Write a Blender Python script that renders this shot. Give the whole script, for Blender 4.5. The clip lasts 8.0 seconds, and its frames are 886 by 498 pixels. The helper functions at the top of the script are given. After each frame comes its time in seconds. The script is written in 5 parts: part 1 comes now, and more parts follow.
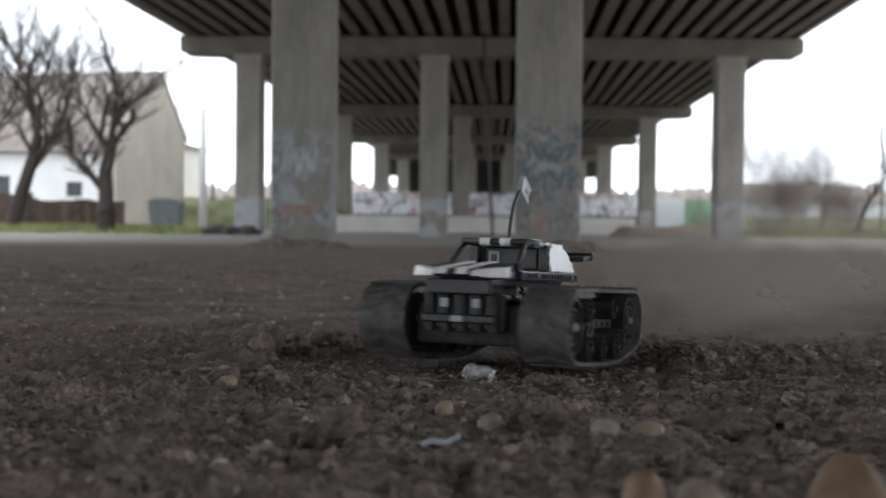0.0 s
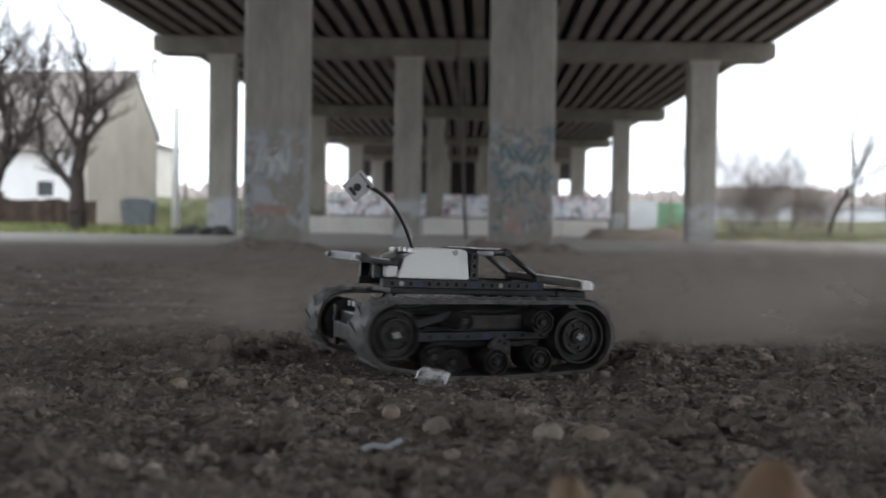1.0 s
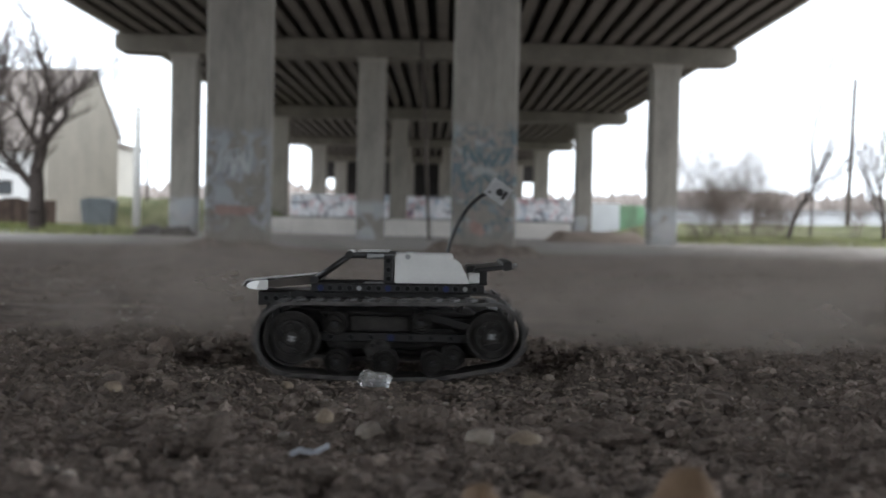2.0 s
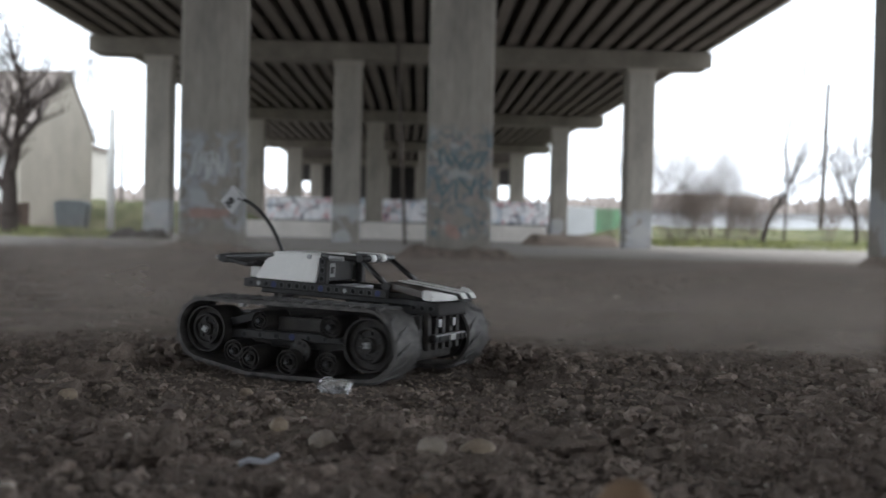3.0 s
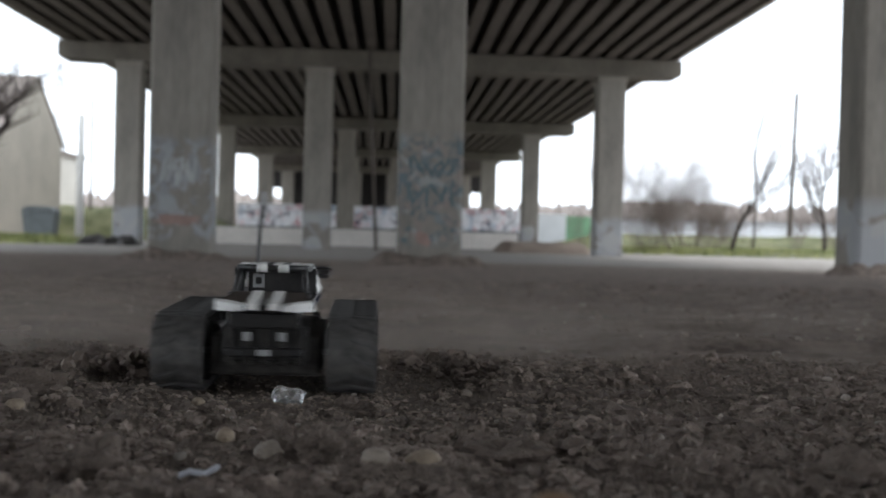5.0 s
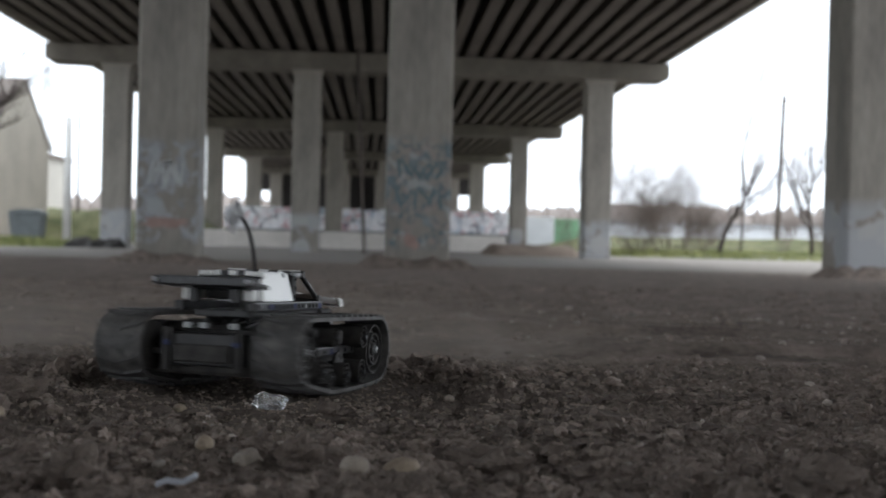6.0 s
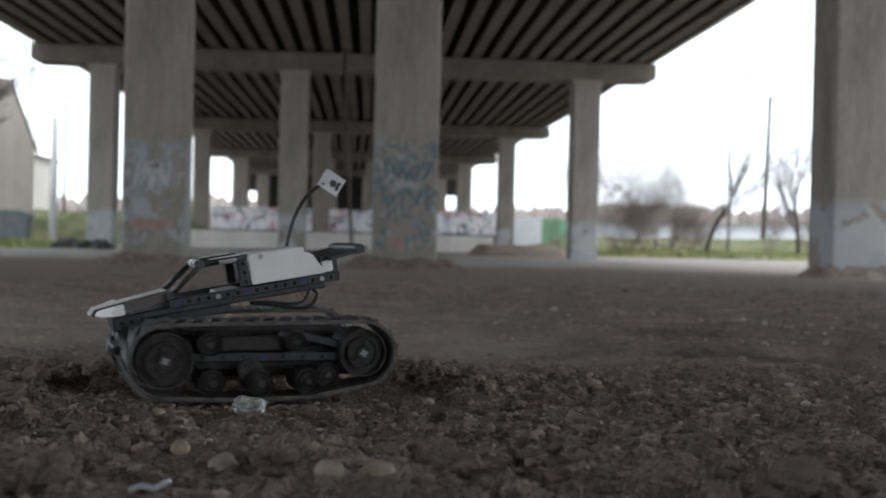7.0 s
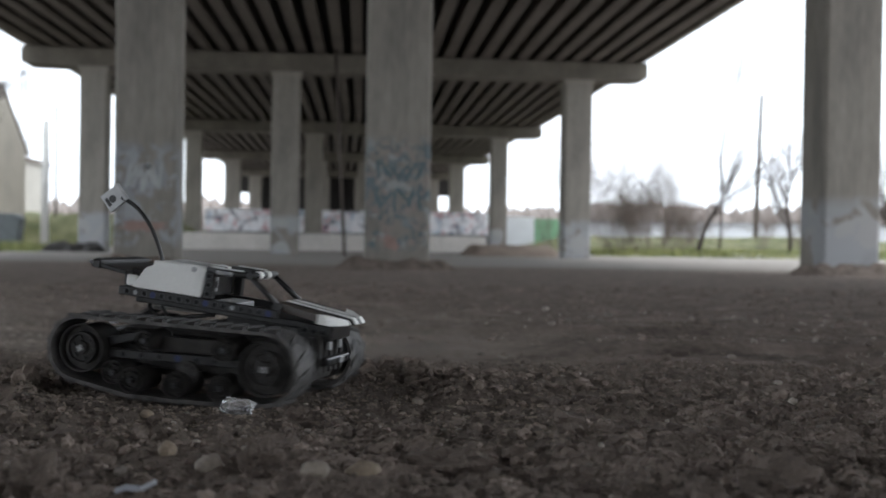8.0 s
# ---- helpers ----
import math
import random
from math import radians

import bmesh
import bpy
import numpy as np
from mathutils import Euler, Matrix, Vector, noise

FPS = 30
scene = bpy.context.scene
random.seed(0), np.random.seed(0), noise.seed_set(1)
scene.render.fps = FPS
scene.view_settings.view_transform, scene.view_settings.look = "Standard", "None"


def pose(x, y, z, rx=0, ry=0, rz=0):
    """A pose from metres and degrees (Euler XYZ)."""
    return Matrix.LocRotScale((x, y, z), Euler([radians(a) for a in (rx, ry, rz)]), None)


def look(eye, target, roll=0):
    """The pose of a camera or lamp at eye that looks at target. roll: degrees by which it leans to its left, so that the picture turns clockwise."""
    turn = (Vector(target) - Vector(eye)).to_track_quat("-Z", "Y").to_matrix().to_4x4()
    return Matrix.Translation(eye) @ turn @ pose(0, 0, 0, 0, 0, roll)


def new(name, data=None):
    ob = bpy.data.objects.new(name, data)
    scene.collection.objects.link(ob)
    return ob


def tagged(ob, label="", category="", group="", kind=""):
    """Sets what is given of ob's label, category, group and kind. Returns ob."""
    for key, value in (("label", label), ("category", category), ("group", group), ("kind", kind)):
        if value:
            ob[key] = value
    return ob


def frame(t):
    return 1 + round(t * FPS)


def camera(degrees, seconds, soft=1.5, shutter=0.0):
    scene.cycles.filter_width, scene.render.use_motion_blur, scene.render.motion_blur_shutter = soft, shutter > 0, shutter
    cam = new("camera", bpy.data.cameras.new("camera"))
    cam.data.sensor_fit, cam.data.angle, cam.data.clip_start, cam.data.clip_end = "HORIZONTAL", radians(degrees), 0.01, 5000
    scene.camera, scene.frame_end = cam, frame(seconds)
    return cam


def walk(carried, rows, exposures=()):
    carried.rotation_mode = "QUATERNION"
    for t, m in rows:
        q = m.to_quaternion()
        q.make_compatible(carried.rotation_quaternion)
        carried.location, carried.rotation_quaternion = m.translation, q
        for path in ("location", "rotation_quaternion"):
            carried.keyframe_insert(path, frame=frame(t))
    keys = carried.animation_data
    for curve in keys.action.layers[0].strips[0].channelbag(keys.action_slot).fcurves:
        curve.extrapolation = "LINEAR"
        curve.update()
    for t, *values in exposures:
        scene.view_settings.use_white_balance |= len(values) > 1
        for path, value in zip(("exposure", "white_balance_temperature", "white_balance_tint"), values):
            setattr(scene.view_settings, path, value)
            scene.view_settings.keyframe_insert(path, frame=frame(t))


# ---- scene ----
cam = camera(41.0, 8.0, soft=1.6, shutter=0.65)
PATH = [
    (0, (-0.005, 0.003, 0.115), (-0.078, 2.001, 0.065), 0.6),
    (0.5, (0.001, 0.004, 0.116), (-0.054, 2.002, 0.067), 0.7),
    (1, (0.009, 0.006, 0.116), (-0.02, 2.005, 0.069), 0.9),
    (1.5, (0.017, 0.009, 0.116), (0.021, 2.009, 0.071), 1.1),
    (3, (0.035, 0.015, 0.119), (0.108, 2.013, 0.082), 1.3),
    (3.5, (0.039, 0.016, 0.119), (0.127, 2.014, 0.086), 1.3),
    (4, (0.042, 0.017, 0.12), (0.145, 2.014, 0.09), 1.4),
    (4.5, (0.045, 0.016, 0.12), (0.158, 2.013, 0.093), 1.4),
    (6, (0.052, 0.016, 0.123), (0.192, 2.01, 0.104), 1.4),
    (6.5, (0.055, 0.015, 0.124), (0.208, 2.009, 0.106), 1.3),
    (7, (0.058, 0.015, 0.125), (0.219, 2.009, 0.107), 1.3),
    (7.5, (0.06, 0.014, 0.125), (0.228, 2.007, 0.108), 1.1),
    (8, (0.062, 0.012, 0.125), (0.235, 2.005, 0.108), 0.9),
]
walk(cam, [(t, look(eye, target, roll)) for t, eye, target, roll in PATH], exposures=[(0, 0.32), (3.0, 0.24), (8.0, 0.18)])
cam.data.dof.use_dof = True
cam.data.dof.focus_distance = 0.88
cam.data.dof.aperture_fstop = 12.0
scene.view_settings.exposure = 0.0

# ---- world: an overcast sky and a wide weak sun ----
world = bpy.data.worlds.new("overcast")
scene.world = world
world.use_nodes = True
wn, wl = world.node_tree.nodes, world.node_tree.links
sky = wn.new("ShaderNodeTexSky")
sky.sky_type, sky.sun_disc = "NISHITA", False
sky.sun_elevation, sky.sun_rotation = radians(50), radians(150)
sky.dust_density = 4.0
skyscale = wn.new("ShaderNodeMix")
skyscale.data_type = "RGBA"
skyscale.inputs[0].default_value = 0.93
wl.new(sky.outputs[0], skyscale.inputs[6])
skyscale.inputs[7].default_value = (9.2, 9.9, 10.8, 1)
wl.new(skyscale.outputs[2], wn["Background"].inputs[0])
wn["Background"].inputs[1].default_value = 0.20
sun = new("sun", bpy.data.lights.new("sun", "SUN"))
sun.data.energy, sun.data.angle, sun.data.color = 1.2, radians(25), (1.0, 0.97, 0.93)
sun.rotation_euler = (radians(40), 0, radians(150))


# ---- materials ----
def mat(name, base, rough=0.8, metal=0.0, vary=0.25, scale=20.0, bump=0.0, bscale=60.0, tint=None, island=0.0, obj_random=0.0, spec=0.3, coords="Object", streak=1.0):
    """A surface with variation at two scales, fine relief and, if asked, a difference from piece to piece."""
    m = bpy.data.materials.new(name)
    m.use_nodes = True
    n, l = m.node_tree.nodes, m.node_tree.links
    b = n["Principled BSDF"]
    b.inputs["Roughness"].default_value = rough
    b.inputs["Metallic"].default_value = metal
    b.inputs["Specular IOR Level"].default_value = spec
    tc = n.new("ShaderNodeTexCoord")
    co = tc.outputs[coords]
    if streak != 1.0:
        st = n.new("ShaderNodeMapping")
        st.inputs["Scale"].default_value = (1, 1, streak)
        l.new(co, st.inputs["Vector"])
        co = st.outputs[0]
    big = n.new("ShaderNodeTexNoise")
    big.inputs["Scale"].default_value, big.inputs["Detail"].default_value = scale, 4
    fine = n.new("ShaderNodeTexNoise")
    fine.inputs["Scale"].default_value, fine.inputs["Detail"].default_value = scale * 9, 3
    l.new(co, big.inputs["Vector"])
    l.new(co, fine.inputs["Vector"])
    add = n.new("ShaderNodeMath")
    add.operation = "MULTIPLY_ADD"
    l.new(fine.outputs[0], add.inputs[0])
    add.inputs[1].default_value = 0.5
    l.new(big.outputs[0], add.inputs[2])
    ramp = n.new("ShaderNodeMapRange")
    ramp.inputs["From Min"].default_value, ramp.inputs["From Max"].default_value = 0.5, 1.0
    l.new(add.outputs[0], ramp.inputs["Value"])
    mix = n.new("ShaderNodeMix")
    mix.data_type = "RGBA"
    l.new(ramp.outputs[0], mix.inputs[0])
    tint = tint or base
    mix.inputs[6].default_value = (*[c * (1 - vary) for c in base], 1)
    mix.inputs[7].default_value = (*[min(1, c * (1 + vary)) for c in tint], 1)
    out = mix.outputs[2]
    if island or obj_random:
        src = n.new("ShaderNodeNewGeometry").outputs["Random Per Island"] if island else n.new("ShaderNodeObjectInfo").outputs["Random"]
        amount = island or obj_random
        mr = n.new("ShaderNodeMapRange")
        mr.inputs["To Min"].default_value, mr.inputs["To Max"].default_value = 1 - amount, 1 + amount
        l.new(src, mr.inputs["Value"])
        hsv = n.new("ShaderNodeHueSaturation")
        l.new(mr.outputs[0], hsv.inputs["Value"])
        l.new(out, hsv.inputs["Color"])
        out = hsv.outputs[0]
    l.new(out, b.inputs["Base Color"])
    if bump:
        bn = n.new("ShaderNodeTexNoise")
        bn.inputs["Scale"].default_value, bn.inputs["Detail"].default_value = bscale, 6
        l.new(co, bn.inputs["Vector"])
        bp = n.new("ShaderNodeBump")
        bp.inputs["Strength"].default_value, bp.inputs["Distance"].default_value = 0.7, bump
        l.new(bn.outputs[0], bp.inputs["Height"])
        l.new(bp.outputs[0], b.inputs["Normal"])
    return m


# Cap beam concrete, darkened: the shade under the deck is in this colour.
CAP = mat("shaded_cross_beam", (0.150, 0.136, 0.114), 0.9, vary=0.25, scale=1.2, bump=0.004, bscale=30)
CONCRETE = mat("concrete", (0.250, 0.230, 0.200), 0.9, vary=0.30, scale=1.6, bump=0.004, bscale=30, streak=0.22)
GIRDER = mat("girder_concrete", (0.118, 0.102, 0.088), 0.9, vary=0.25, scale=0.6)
# Near black for concrete: shade between and behind the girders is put into the colour.
DECK = mat("shade_dark_concrete", (0.045, 0.042, 0.04), 0.95, vary=0.2, scale=0.7)
# Pale concrete, its colour raised further to hold sky light from the side.
LOWWALL = mat("sidelit_pale_concrete", (0.60, 0.57, 0.53), 0.9, vary=0.15, scale=0.6)
RENDER_BEIGE = mat("beige_render", (0.46, 0.43, 0.37), 0.95, vary=0.12, scale=0.7)
RENDER_CREAM = mat("cream_render", (0.52, 0.50, 0.45), 0.95, vary=0.08, scale=0.5)
RENDER_WHITE = mat("white_render", (0.78, 0.78, 0.77), 0.95, vary=0.06, scale=0.7)
ROOF_TILE = mat("old_roof_tiles", (0.235, 0.205, 0.185), 0.9, vary=0.2, scale=1.5, obj_random=0.15)
FENCE_WOOD = mat("dark_fence_wood", (0.085, 0.06, 0.05), 0.9, vary=0.3, scale=3, obj_random=0.3)
BARK = mat("bark", (0.05, 0.04, 0.035), 0.95, vary=0.3, scale=8)
TWIG = mat("twigs", (0.10, 0.082, 0.073), 0.95, vary=0.2, scale=3, island=0.3)
SHRUB = mat("shrub_twigs", (0.165, 0.132, 0.113), 0.95, vary=0.2, scale=3, island=0.35)
GRASS = mat("grass_blades", (0.10, 0.15, 0.042), 0.8, vary=0.3, scale=0.5, tint=(0.30, 0.30, 0.13), island=0.35)
DARK_GLASS = mat("window_glass", (0.03, 0.035, 0.04), 0.15, vary=0.1, spec=0.5)
METAL_GREY = mat("galvanised_metal", (0.35, 0.36, 0.37), 0.45, 0.7, vary=0.15, scale=3)
BIN = mat("bin_plastic", (0.17, 0.19, 0.20), 0.6, vary=0.2, scale=3)
POLE = mat("pole_wood", (0.10, 0.085, 0.075), 0.9, vary=0.2, scale=2)
POST_PALE = mat("pale_post", (0.62, 0.62, 0.60), 0.7, vary=0.1, scale=2)
FAR_WHITE = mat("far_white_wall", (0.62, 0.64, 0.66), 0.9, vary=0.12, scale=0.12)
FAR_GREEN = mat("far_green_panel", (0.22, 0.40, 0.25), 0.8, vary=0.15, scale=0.2)
# Much paler than the near twigs: distance haze is mixed into this colour.
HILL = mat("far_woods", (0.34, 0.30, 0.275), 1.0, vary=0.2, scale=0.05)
MOUND = mat("earth_mound", (0.24, 0.19, 0.155), 1.0, vary=0.25, scale=1.2, bump=0.03, bscale=6)
CLOD = mat("soil_clods", (0.205, 0.166, 0.140), 1.0, vary=0.3, scale=60, bump=0.002, bscale=400, island=0.28)
EARTH = mat("dark_earth_lump", (0.135, 0.108, 0.091), 1.0, vary=0.35, scale=70, bump=0.003, bscale=260)
PEBBLE = mat("pebbles", (0.30, 0.262, 0.225), 0.75, vary=0.3, scale=60, bump=0.0006, bscale=500, island=0.45)
STONE_TAN = mat("tan_stone", (0.27, 0.215, 0.16), 0.7, vary=0.25, scale=70, bump=0.0006, bscale=500)
STONE_GREY = mat("grey_stone", (0.26, 0.222, 0.185), 0.8, vary=0.25, scale=70, bump=0.0008, bscale=400)
STONE_ORANGE = mat("orange_brown_stone", (0.20, 0.13, 0.08), 0.7, vary=0.25, scale=70, bump=0.0006, bscale=400)
SHARD = mat("white_plastic", (0.40, 0.42, 0.46), 0.5, vary=0.1, scale=80)
RUBBER = mat("dusty_track_rubber", (0.058, 0.056, 0.055), 0.6, vary=0.4, scale=90, bump=0.0004, bscale=900, spec=0.3, tint=(0.105, 0.098, 0.092))
LUG = mat("worn_track_lug", (0.085, 0.082, 0.08), 0.65, vary=0.35, scale=120)
BLACK = mat("black_plastic", (0.014, 0.014, 0.015), 0.30, vary=0.3, scale=70, spec=0.4, tint=(0.03, 0.028, 0.027))
BLACK_DUSTY = mat("dusty_black_plastic", (0.022, 0.021, 0.020), 0.6, vary=0.45, scale=90, spec=0.25, tint=(0.045, 0.041, 0.038))
HOLE = mat("pin_hole_shadow", (0.004, 0.004, 0.004), 0.9, vary=0.1)
SOCKET_RIM = mat("worn_socket_rim", (0.036, 0.036, 0.038), 0.35, vary=0.3, scale=120, spec=0.5)
WHITE = mat("white_plastic_panel", (0.78, 0.77, 0.74), 0.38, vary=0.05, scale=40, spec=0.5)
BLUE = mat("blue_pin", (0.008, 0.018, 0.095), 0.4, vary=0.1, scale=100, spec=0.5)
LIGHTGREY = mat("light_grey_axle", (0.36, 0.36, 0.36), 0.45, vary=0.15, scale=100, spec=0.5)
HOOD = mat("dark_brown_hood", (0.055, 0.042, 0.034), 0.45, vary=0.3, scale=50, spec=0.5)
SILVER = mat("silver_tile", (0.42, 0.42, 0.42), 0.35, 0.3, vary=0.15, scale=120)


def glass_mat():
    m = bpy.data.materials.new("clear_glass_shard")
    m.use_nodes = True
    b = m.node_tree.nodes["Principled BSDF"]
    b.inputs["Base Color"].default_value = (0.97, 0.97, 0.96, 1)
    b.inputs["Roughness"].default_value = 0.05
    b.inputs["Transmission Weight"].default_value = 0.85
    b.inputs["IOR"].default_value = 1.5
    return m


GLASS = glass_mat()


def graffiti_mat(name, ground, colours, scale, cover, low, high):
    """Concrete with sprayed patches: layers of warped blots, each in one paint, between two heights of the world."""
    m = mat(name, ground, 0.9, vary=0.30, scale=1.6, bump=0.004, bscale=30, streak=0.22)
    n, l = m.node_tree.nodes, m.node_tree.links
    b = n["Principled BSDF"]
    out = b.inputs["Base Color"].links[0].from_socket
    geo = n.new("ShaderNodeNewGeometry")
    sep = n.new("ShaderNodeSeparateXYZ")
    l.new(geo.outputs["Position"], sep.inputs[0])
    band = n.new("ShaderNodeMapRange")
    band.inputs["From Min"].default_value, band.inputs["From Max"].default_value = low, low + 0.15
    l.new(sep.outputs[2], band.inputs["Value"])
    band2 = n.new("ShaderNodeMapRange")
    band2.inputs["From Min"].default_value, band2.inputs["From Max"].default_value = high, high - 0.25
    l.new(sep.outputs[2], band2.inputs["Value"])
    for i, c in enumerate(colours):
        nz = n.new("ShaderNodeTexNoise")
        nz.inputs["Scale"].default_value, nz.inputs["Detail"].default_value = scale * (1 + 0.35 * i), 2.5
        nz.inputs["Distortion"].default_value = 1.2
        mp = n.new("ShaderNodeMapping")
        mp.inputs["Location"].default_value = (3.1 * i, 5.7 * i, 1.3 * i)
        l.new(geo.outputs["Position"], mp.inputs[0])
        l.new(mp.outputs[0], nz.inputs["Vector"])
        cut = n.new("ShaderNodeMapRange")
        cut.inputs["From Min"].default_value, cut.inputs["From Max"].default_value = cover, cover + 0.04
        cut.inputs["To Max"].default_value = 0.8
        l.new(nz.outputs[0], cut.inputs["Value"])
        f1 = n.new("ShaderNodeMath")
        f1.operation = "MULTIPLY"
        l.new(cut.outputs[0], f1.inputs[0])
        l.new(band.outputs[0], f1.inputs[1])
        f2 = n.new("ShaderNodeMath")
        f2.operation = "MULTIPLY"
        l.new(f1.outputs[0], f2.inputs[0])
        l.new(band2.outputs[0], f2.inputs[1])
        mx = n.new("ShaderNodeMix")
        mx.data_type = "RGBA"
        l.new(f2.outputs[0], mx.inputs[0])
        l.new(out, mx.inputs[6])
        mx.inputs[7].default_value = (*c, 1)
        out = mx.outputs[2]
    l.new(out, b.inputs["Base Color"])
    return m


PILLAR_A = graffiti_mat("pillar_faded_paint", (0.245, 0.227, 0.200), [(0.28, 0.295, 0.31), (0.24, 0.25, 0.27), (0.34, 0.35, 0.36)], 2.6, 0.55, -0.1, 1.6)
PILLAR_B = graffiti_mat("pillar_blue_graffiti", (0.245, 0.227, 0.200), [(0.20, 0.235, 0.245), (0.31, 0.33, 0.32), (0.12, 0.16, 0.18), (0.27, 0.225, 0.205), (0.10, 0.135, 0.155)], 2.8, 0.55, -0.1, 1.75)
PILLAR_C = graffiti_mat("pillar_light_base", (0.245, 0.227, 0.200), [(0.40, 0.40, 0.40), (0.33, 0.34, 0.35)], 0.9, 0.47, -0.6, 0.95)
GRAFFITI = graffiti_mat("graffiti_wall", (0.66, 0.66, 0.68), [(0.42, 0.52, 0.62), (0.55, 0.28, 0.30), (0.85, 0.85, 0.87), (0.10, 0.10, 0.14), (0.88, 0.88, 0.90)], 0.75, 0.54, 0.3, 2.6)


def soil_mat():
    """Loose soil close by, paler dusty ground further off, grass on the verges."""
    m = mat("soil", (0.185, 0.151, 0.128), 1.0, vary=0.4, scale=9, bump=0.010, bscale=300, tint=(0.225, 0.184, 0.157))
    n, l = m.node_tree.nodes, m.node_tree.links
    b = n["Principled BSDF"]
    b.inputs["Specular IOR Level"].default_value = 0.1
    out = b.inputs["Base Color"].links[0].from_socket
    geo = n.new("ShaderNodeNewGeometry")
    sep = n.new("ShaderNodeSeparateXYZ")
    l.new(geo.outputs["Position"], sep.inputs[0])
    nz = n.new("ShaderNodeTexNoise")
    nz.inputs["Scale"].default_value, nz.inputs["Detail"].default_value = 0.35, 5
    l.new(geo.outputs["Position"], nz.inputs["Vector"])

    def zone(sock, a, bb, colour, src, wobble):
        w = n.new("ShaderNodeMath")
        w.operation = "MULTIPLY_ADD"
        l.new(nz.outputs[0], w.inputs[0])
        w.inputs[1].default_value = wobble
        l.new(sock, w.inputs[2])
        r = n.new("ShaderNodeMapRange")
        r.inputs["From Min"].default_value, r.inputs["From Max"].default_value = a, bb
        l.new(w.outputs[0], r.inputs["Value"])
        mx = n.new("ShaderNodeMix")
        mx.data_type = "RGBA"
        l.new(r.outputs[0], mx.inputs[0])
        l.new(src, mx.inputs[6])
        mx.inputs[7].default_value = (*colour, 1)
        return mx.outputs[2]

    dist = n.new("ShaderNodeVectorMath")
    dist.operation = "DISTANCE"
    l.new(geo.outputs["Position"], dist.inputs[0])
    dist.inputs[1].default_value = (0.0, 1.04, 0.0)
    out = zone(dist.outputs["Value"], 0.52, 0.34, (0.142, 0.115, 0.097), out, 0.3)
    out = zone(sep.outputs[1], 22.0, 26.0, (0.30, 0.278, 0.255), out, 4.0)
    l.new(out, b.inputs["Base Color"])
    return m


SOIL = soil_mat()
PAINT_RED = mat("faded_red_paint", (0.29, 0.20, 0.175), 0.9, vary=0.25, scale=5)
PAINT_PALE = mat("faded_pale_paint", (0.40, 0.41, 0.41), 0.9, vary=0.2, scale=5)
PAINT_TEAL = mat("dark_teal_paint", (0.10, 0.145, 0.16), 0.9, vary=0.25, scale=5)
VERGE = mat("verge_grass_ground", (0.09, 0.115, 0.045), 1.0, vary=0.4, scale=0.8, tint=(0.15, 0.145, 0.08))


# ---- building helpers ----
def part(name, bm, material, parent=None, label=""):
    me = bpy.data.meshes.new(name)
    bm.to_mesh(me)
    bm.free()
    me.materials.append(material)
    ob = new(name, me)
    if parent:
        ob.parent = parent
    if label:
        ob["label"] = label
    return ob


def from_arrays(name, verts, faces, material, smooth=False):
    me = bpy.data.meshes.new(name)
    verts = np.asarray(verts, np.float32)
    faces = np.asarray(faces, np.int32)
    k = faces.shape[1]
    me.vertices.add(len(verts))
    me.vertices.foreach_set("co", verts.ravel())
    me.loops.add(faces.size)
    me.loops.foreach_set("vertex_index", faces.ravel())
    me.polygons.add(len(faces))
    me.polygons.foreach_set("loop_start", np.arange(0, faces.size, k, dtype=np.int32))
    me.polygons.foreach_set("use_smooth", np.full(len(faces), smooth))
    me.update(calc_edges=True)
    me.validate()
    me.materials.append(material)
    return new(name, me)


def box(bm, x0, x1, y0, y1, z0, z1, bevel=0.0, m=None):
    vs = [bm.verts.new((x, y, z)) for x in (x0, x1) for y in (y0, y1) for z in (z0, z1)]
    fs = [bm.faces.new([vs[i] for i in q]) for q in ((0, 1, 3, 2), (4, 6, 7, 5), (0, 4, 5, 1), (2, 3, 7, 6), (0, 2, 6, 4), (1, 5, 7, 3))]
    if bevel:
        es = list({e for f in fs for e in f.edges})
        r = bmesh.ops.bevel(bm, geom=es, offset=bevel, segments=2, affect="EDGES", profile=0.5)
        vs = list({v for f in r["faces"] for v in f.verts} | {v for v in vs if v.is_valid})
    if m is not None:
        bmesh.ops.transform(bm, matrix=m, verts=vs)
    return bm


def boxes(*specs, bevel=0.0):
    bm = bmesh.new()
    for s in specs:
        box(bm, *s, bevel=bevel)
    return bm


def cyl(bm, p, q, r0, r1=None, sides=16, caps=True):
    """A tapered round bar from p to q."""
    p, q = Vector(p), Vector(q)
    r1 = r0 if r1 is None else r1
    m = Matrix.Translation(p) @ (q - p).to_track_quat("Z", "Y").to_matrix().to_4x4()
    h = (q - p).length
    a = [bm.verts.new(m @ Vector((r0 * math.cos(i * math.tau / sides), r0 * math.sin(i * math.tau / sides), 0))) for i in range(sides)]
    b = [bm.verts.new(m @ Vector((r1 * math.cos(i * math.tau / sides), r1 * math.sin(i * math.tau / sides), h))) for i in range(sides)]
    for i in range(sides):
        f = bm.faces.new((a[i], a[(i + 1) % sides], b[(i + 1) % sides], b[i]))
        f.smooth = sides > 8
    if caps:
        bm.faces.new(list(reversed(a)))
        bm.faces.new(b)
    return bm


